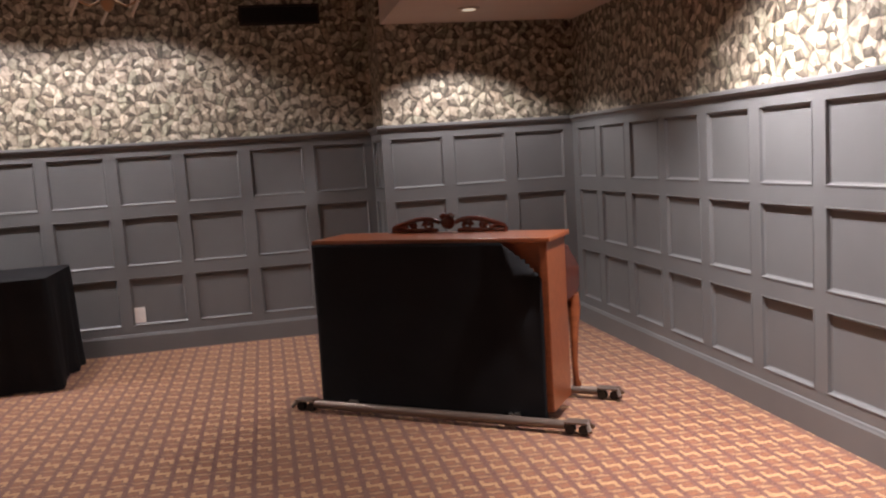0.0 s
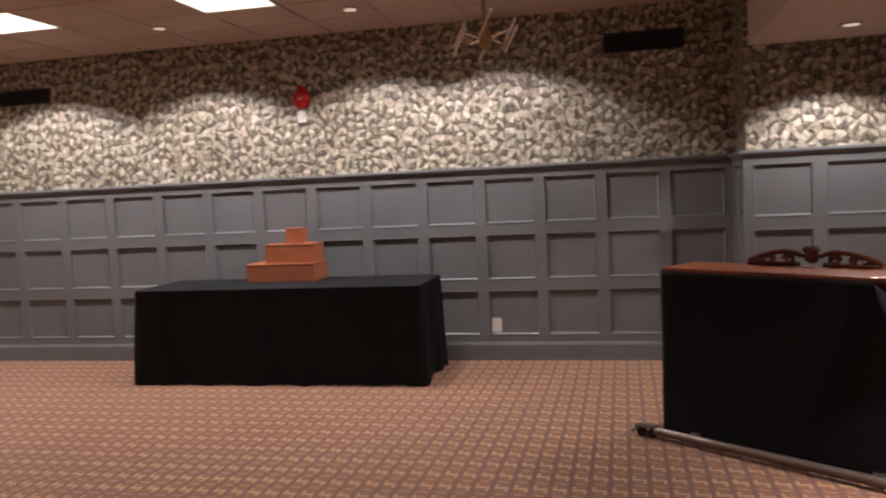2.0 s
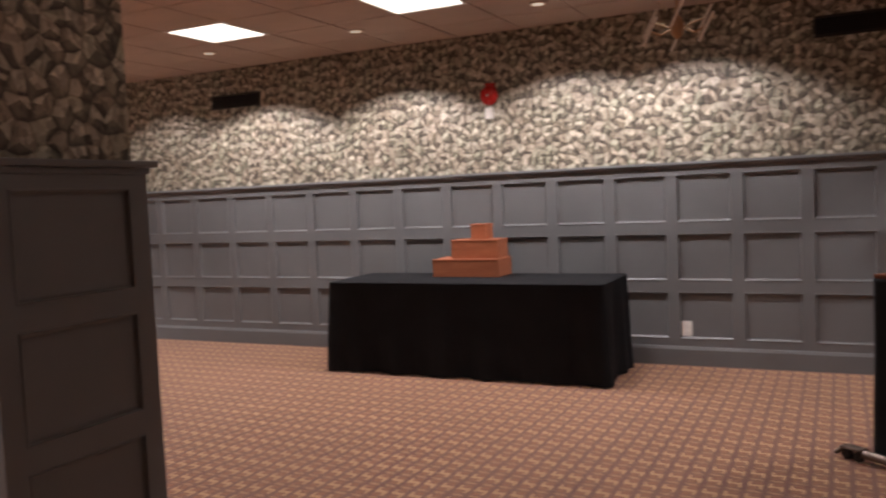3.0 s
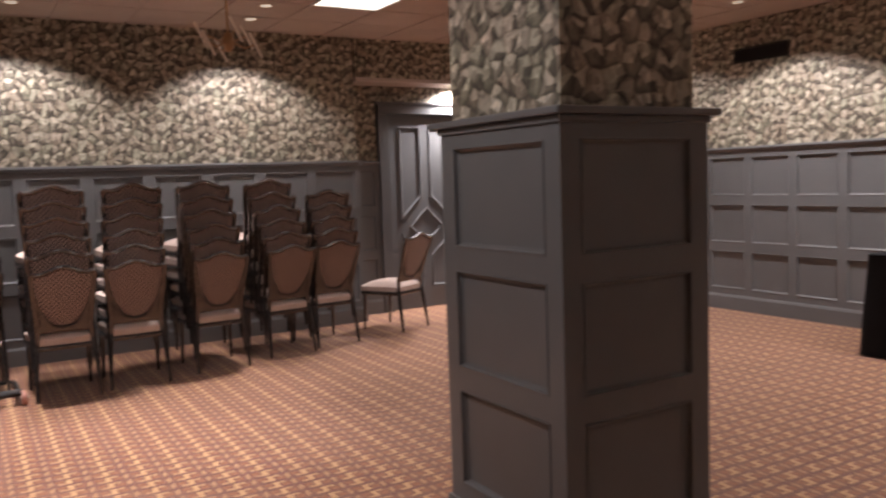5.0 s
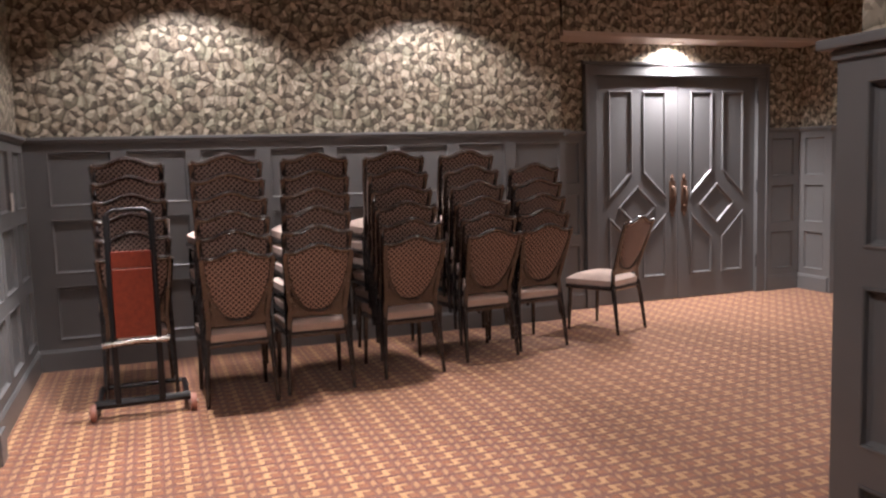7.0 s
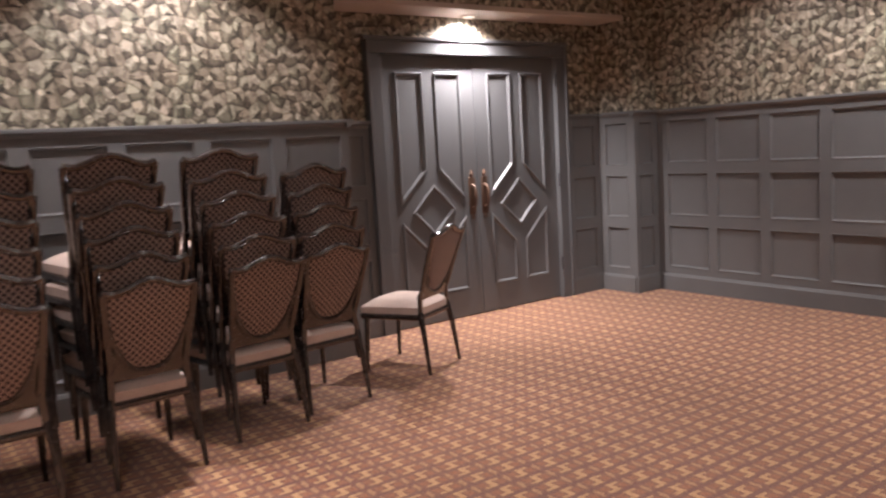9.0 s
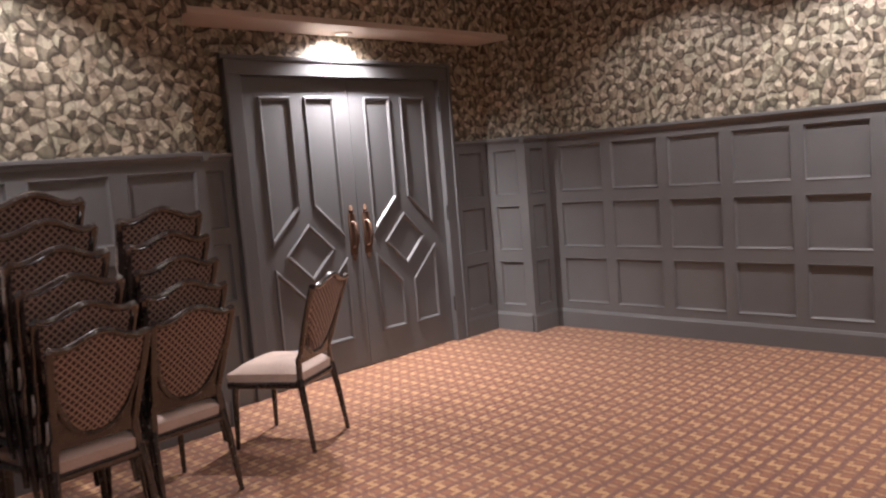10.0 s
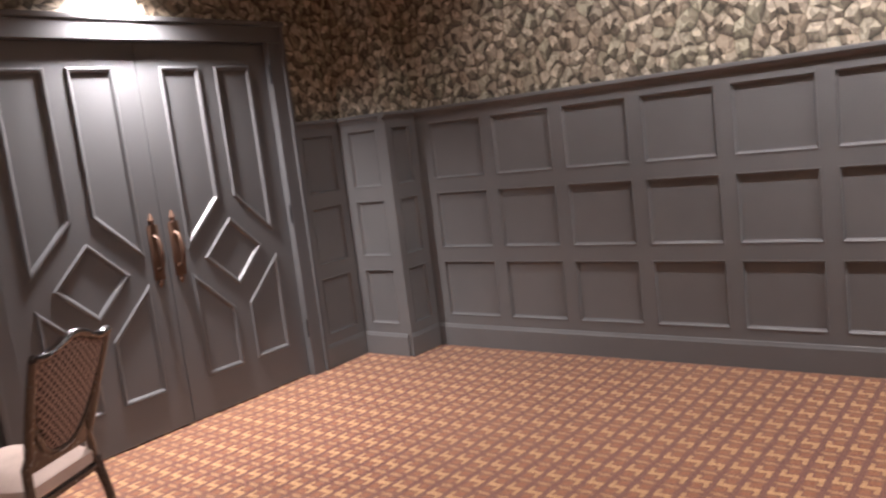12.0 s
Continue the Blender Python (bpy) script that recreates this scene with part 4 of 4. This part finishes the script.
def piano():
    t = thing("upright_piano", "reddish cherry upright piano turned back to the room", "piano", PIANO)
    B = 0.075
    bm = bmesh.new()
    box(bm, 0.045, PW - 0.045, 0.02, PD, B + 0.03, PH - 0.03, 0.003)
    part("case", bm, CHERRY, t)
    for x0, x1 in ((0.0, 0.043), (PW - 0.043, PW)):
        bm = bmesh.new()
        box(bm, x0, x1, 0.0, PD + 0.02, B, PH - 0.026, 0.004)
        part("side_panel", bm, CHERRY, t)
        bm = bmesh.new()
        vs = [(PD + 0.021, 0.60), (PD + 0.021, 0.90), (PD + 0.08, 0.885), (PD + 0.15, 0.83), (PD + 0.22, 0.79), (PD + 0.28, 0.74), (PD + 0.275, 0.64), (PD + 0.22, 0.60)]
        loops = [[bm.verts.new((x, y, z)) for y, z in vs] for x in (x0, x1)]
        for k in range(len(vs)):
            bm.faces.new((loops[0][k], loops[0][(k + 1) % len(vs)], loops[1][(k + 1) % len(vs)], loops[1][k]))
        bm.faces.new(loops[0]), bm.faces.new(loops[1][::-1])
        part("key_arm", bm, MAHOGANY, t, "shaped dark key arm", True)
        xm = (x0 + x1) / 2
        bm = bmesh.new()
        tube(bm, [(xm, PD + 0.20, 0.60), (xm, PD + 0.215, 0.52), (xm, PD + 0.20, 0.40), (xm, PD + 0.185, 0.25), (xm, PD + 0.19, 0.12), (xm, PD + 0.215, B)], [0.034, 0.038, 0.026, 0.019, 0.017, 0.026], 12)
        part("leg", bm, CHERRY, t, "turned front leg", True)
    bm = bmesh.new()
    box(bm, 0.045, PW - 0.045, PD + 0.001, PD + 0.235, 0.60, 0.655, 0.004)
    part("key_bed", bm, CHERRY, t)
    bm = bmesh.new()
    sheetpts = [(PD + 0.03, 0.80), (PD + 0.09, 0.775), (PD + 0.17, 0.735), (PD + 0.225, 0.70), (PD + 0.225, 0.656), (PD + 0.03, 0.656)]
    loops = [[bm.verts.new((x, y, z)) for y, z in sheetpts] for x in (0.046, PW - 0.046)]
    for k in range(len(sheetpts)):
        bm.faces.new((loops[0][k], loops[0][(k + 1) % len(sheetpts)], loops[1][(k + 1) % len(sheetpts)], loops[1][k]))
    bm.faces.new(loops[0]), bm.faces.new(loops[1][::-1])
    part("fallboard", bm, CHERRY, t)
    bm = bmesh.new()
    box(bm, -0.022, PW + 0.022, -0.022, PD + 0.045, PH - 0.025, PH, 0.006)
    part("lid", bm, CHERRY, t, "polished cherry lid")
    # carved crest above the lid: two arched wings with scrolls either side of a rosette
    bm = bmesh.new()
    for s in (-1, 1):
        pts = [(0.70 + s * (0.045 + 0.285 * k / 14), PD + 0.02, PH + 0.055 + 0.036 * math.sin(math.pi * (k / 14) ** 0.75) - 0.026 * (k / 14)) for k in range(15)]
        tube(bm, pts, [0.012] + [0.015] * 13 + [0.012], 10)
        tube(bm, [(0.70 + s * 0.33, PD + 0.02, PH + 0.028), (0.70 + s * 0.328, PD + 0.02, PH + 0.0)], 0.013, 10)
        tube(bm, [(0.70 + s * (0.06 + 0.27 * k / 6), PD + 0.02, PH + 0.012) for k in range(7)], 0.013, 8)
        for c, r0 in ((0.115, 0.034), (0.205, 0.022)):
            pts = []
            for k in range(20):
                a, r = 0.5 * k, r0 * (1 - k / 24)
                pts.append((0.70 + s * (c + r * math.cos(a)), PD + 0.018, PH + 0.040 + 0.85 * r * math.sin(a)))
            tube(bm, pts, 0.009, 8)
        tube(bm, [(0.70 + s * 0.245, PD + 0.02, PH + 0.028), (0.70 + s * 0.29, PD + 0.02, PH + 0.040), (0.70 + s * 0.315, PD + 0.02, PH + 0.03)], [0.02, 0.014, 0.006], 8)
    lathe(bm, [(0.012, -0.018), (0.034, -0.012), (0.042, 0.0), (0.034, 0.012), (0.012, 0.018)], (0.70, PD + 0.02, PH + 0.058), 20, "y")
    tube(bm, [(0.66, PD + 0.02, PH + 0.09), (0.68, PD + 0.02, PH + 0.104), (0.70, PD + 0.02, PH + 0.096), (0.72, PD + 0.02, PH + 0.104), (0.74, PD + 0.02, PH + 0.09)], 0.014, 8)
    for v in bm.verts:
        v.co.x = 0.68 + (v.co.x - 0.70) * 1.06
        v.co.z = PH + (v.co.z - PH) * 0.95
    part("music_desk", bm, MAHOGANY, t, "glossy carved dark music desk", True)


def piano_cloth():
    """Black cloth hung over the piano's back, its upper right corner folded down."""
    bm = bmesh.new()
    x0, x1 = -0.015, PW - 0.025
    cut = 0.19

    def place(s, q):
        x, z = x0 + (x1 - x0) * s, 0.045 + (PH - 0.02 - 0.045) * q
        y = -0.030 - 0.010 * noise.noise(Vector((x * 3, z * 2, 3))) - 0.012 * (1 - q) ** 2 - 0.010 * math.sin(9 * x) * (1 - q) * 0.5
        # corner: reflect what lies beyond the fold line
        over = (x - (x1 - cut)) / cut + (z - (PH - 0.02 - 0.17)) / 0.17 - 1.0
        if over > 0:
            x -= over * cut * 0.72
            z -= over * 0.17 * 1.05
            y -= 0.018 + 0.03 * min(1, over * 2)
        # soft folds hanging from the loose corner
        pull = max(0, 1 - abs(x - (x1 - 0.10)) / 0.30) * max(0, q - 0.25)
        y -= 0.030 * pull * math.sin(26 * x + 4 * z)
        return (x, y, z)
    sheet(bm, 60, 40, place)
    ob = part("piano_cloth", bm, BLACKCLOTH, None, "", True)
    ob.matrix_basis = PIANO
    so = ob.modifiers.new("thickness", "SOLIDIFY")
    so.thickness = 0.003
    tagged(ob, "black cloth pinned over the piano's back, one corner drooping", "cloth")


def piano_truck():
    t = thing("piano_dolly", "steel piano dolly with end casters under the piano", "dolly", PIANO)
    for y, a, b in ((-0.085, -0.10, PW + 0.14), (PD + 0.20, 0.02, PW + 0.16)):
        bm = bmesh.new()
        tube(bm, [(a + 0.06, y, 0.046), (b - 0.06, y, 0.046)], 0.024, 12)
        part("bar", bm, BARMETAL, t, "worn steel bar", True)
        for x, s in ((a, -1), (b, 1)):
            bm = bmesh.new()
            box(bm, x - 0.06, x + 0.06, y - 0.035, y + 0.035, 0.062, 0.072, 0.003)
            tube(bm, [(x + s * 0.075, y - 0.045, 0.03), (x + s * 0.05, y, 0.066), (x + s * 0.065, y + 0.05, 0.03)], 0.012, 8)
            part("end_plate", bm, BARMETAL, t, "", True)
            for dx in (-0.035, 0.035):
                bm = bmesh.new()
                caster(bm, x + dx, y, 0.028)
                part("wheel", bm, BLACKMETAL, t, "", True)
    for x in (0.2, PW - 0.2):
        bm = bmesh.new()
        box(bm, x - 0.03, x + 0.03, -0.066, PD + 0.18, 0.046, 0.0745, 0.003)
        part("cross_bar", bm, STEEL, t)


piano()
piano_cloth()
piano_truck()

# ---- recessed panels of the wainscot, each a tray with a raised bead ----
trays = {}


def tray(w, h):
    key = (round(w, 3), round(h, 3))
    if key not in trays:
        bm = bmesh.new()
        rings = []
        for g, y in ((0.0005, -0.003), (0.0005, 0.003), (0.006, 0.004), (0.009, 0.001), (0.0105, -0.012), (0.018, -0.0195), (0.021, -0.0205)):
            rings.append([bm.verts.new(p) for p in ((g, y, g), (w - g, y, g), (w - g, y, h - g), (g, y, h - g))])
        for a, b in zip(rings, rings[1:]):
            for i in range(4):
                bm.faces.new((a[i], a[(i + 1) % 4], b[(i + 1) % 4], b[i]))
        bm.faces.new(rings[-1])
        trays[key] = mesh_of("panel", bm, GREY)
    return trays[key]


for body, s0, s1, z0, z1, *rest in PANEL_JOBS:
    ob = new("panel", tray(s1 - s0, z1 - z0))
    ob.parent = body
    ob.matrix_basis = (rest[0] if rest else Matrix()) @ pose(s0, 0, z0)
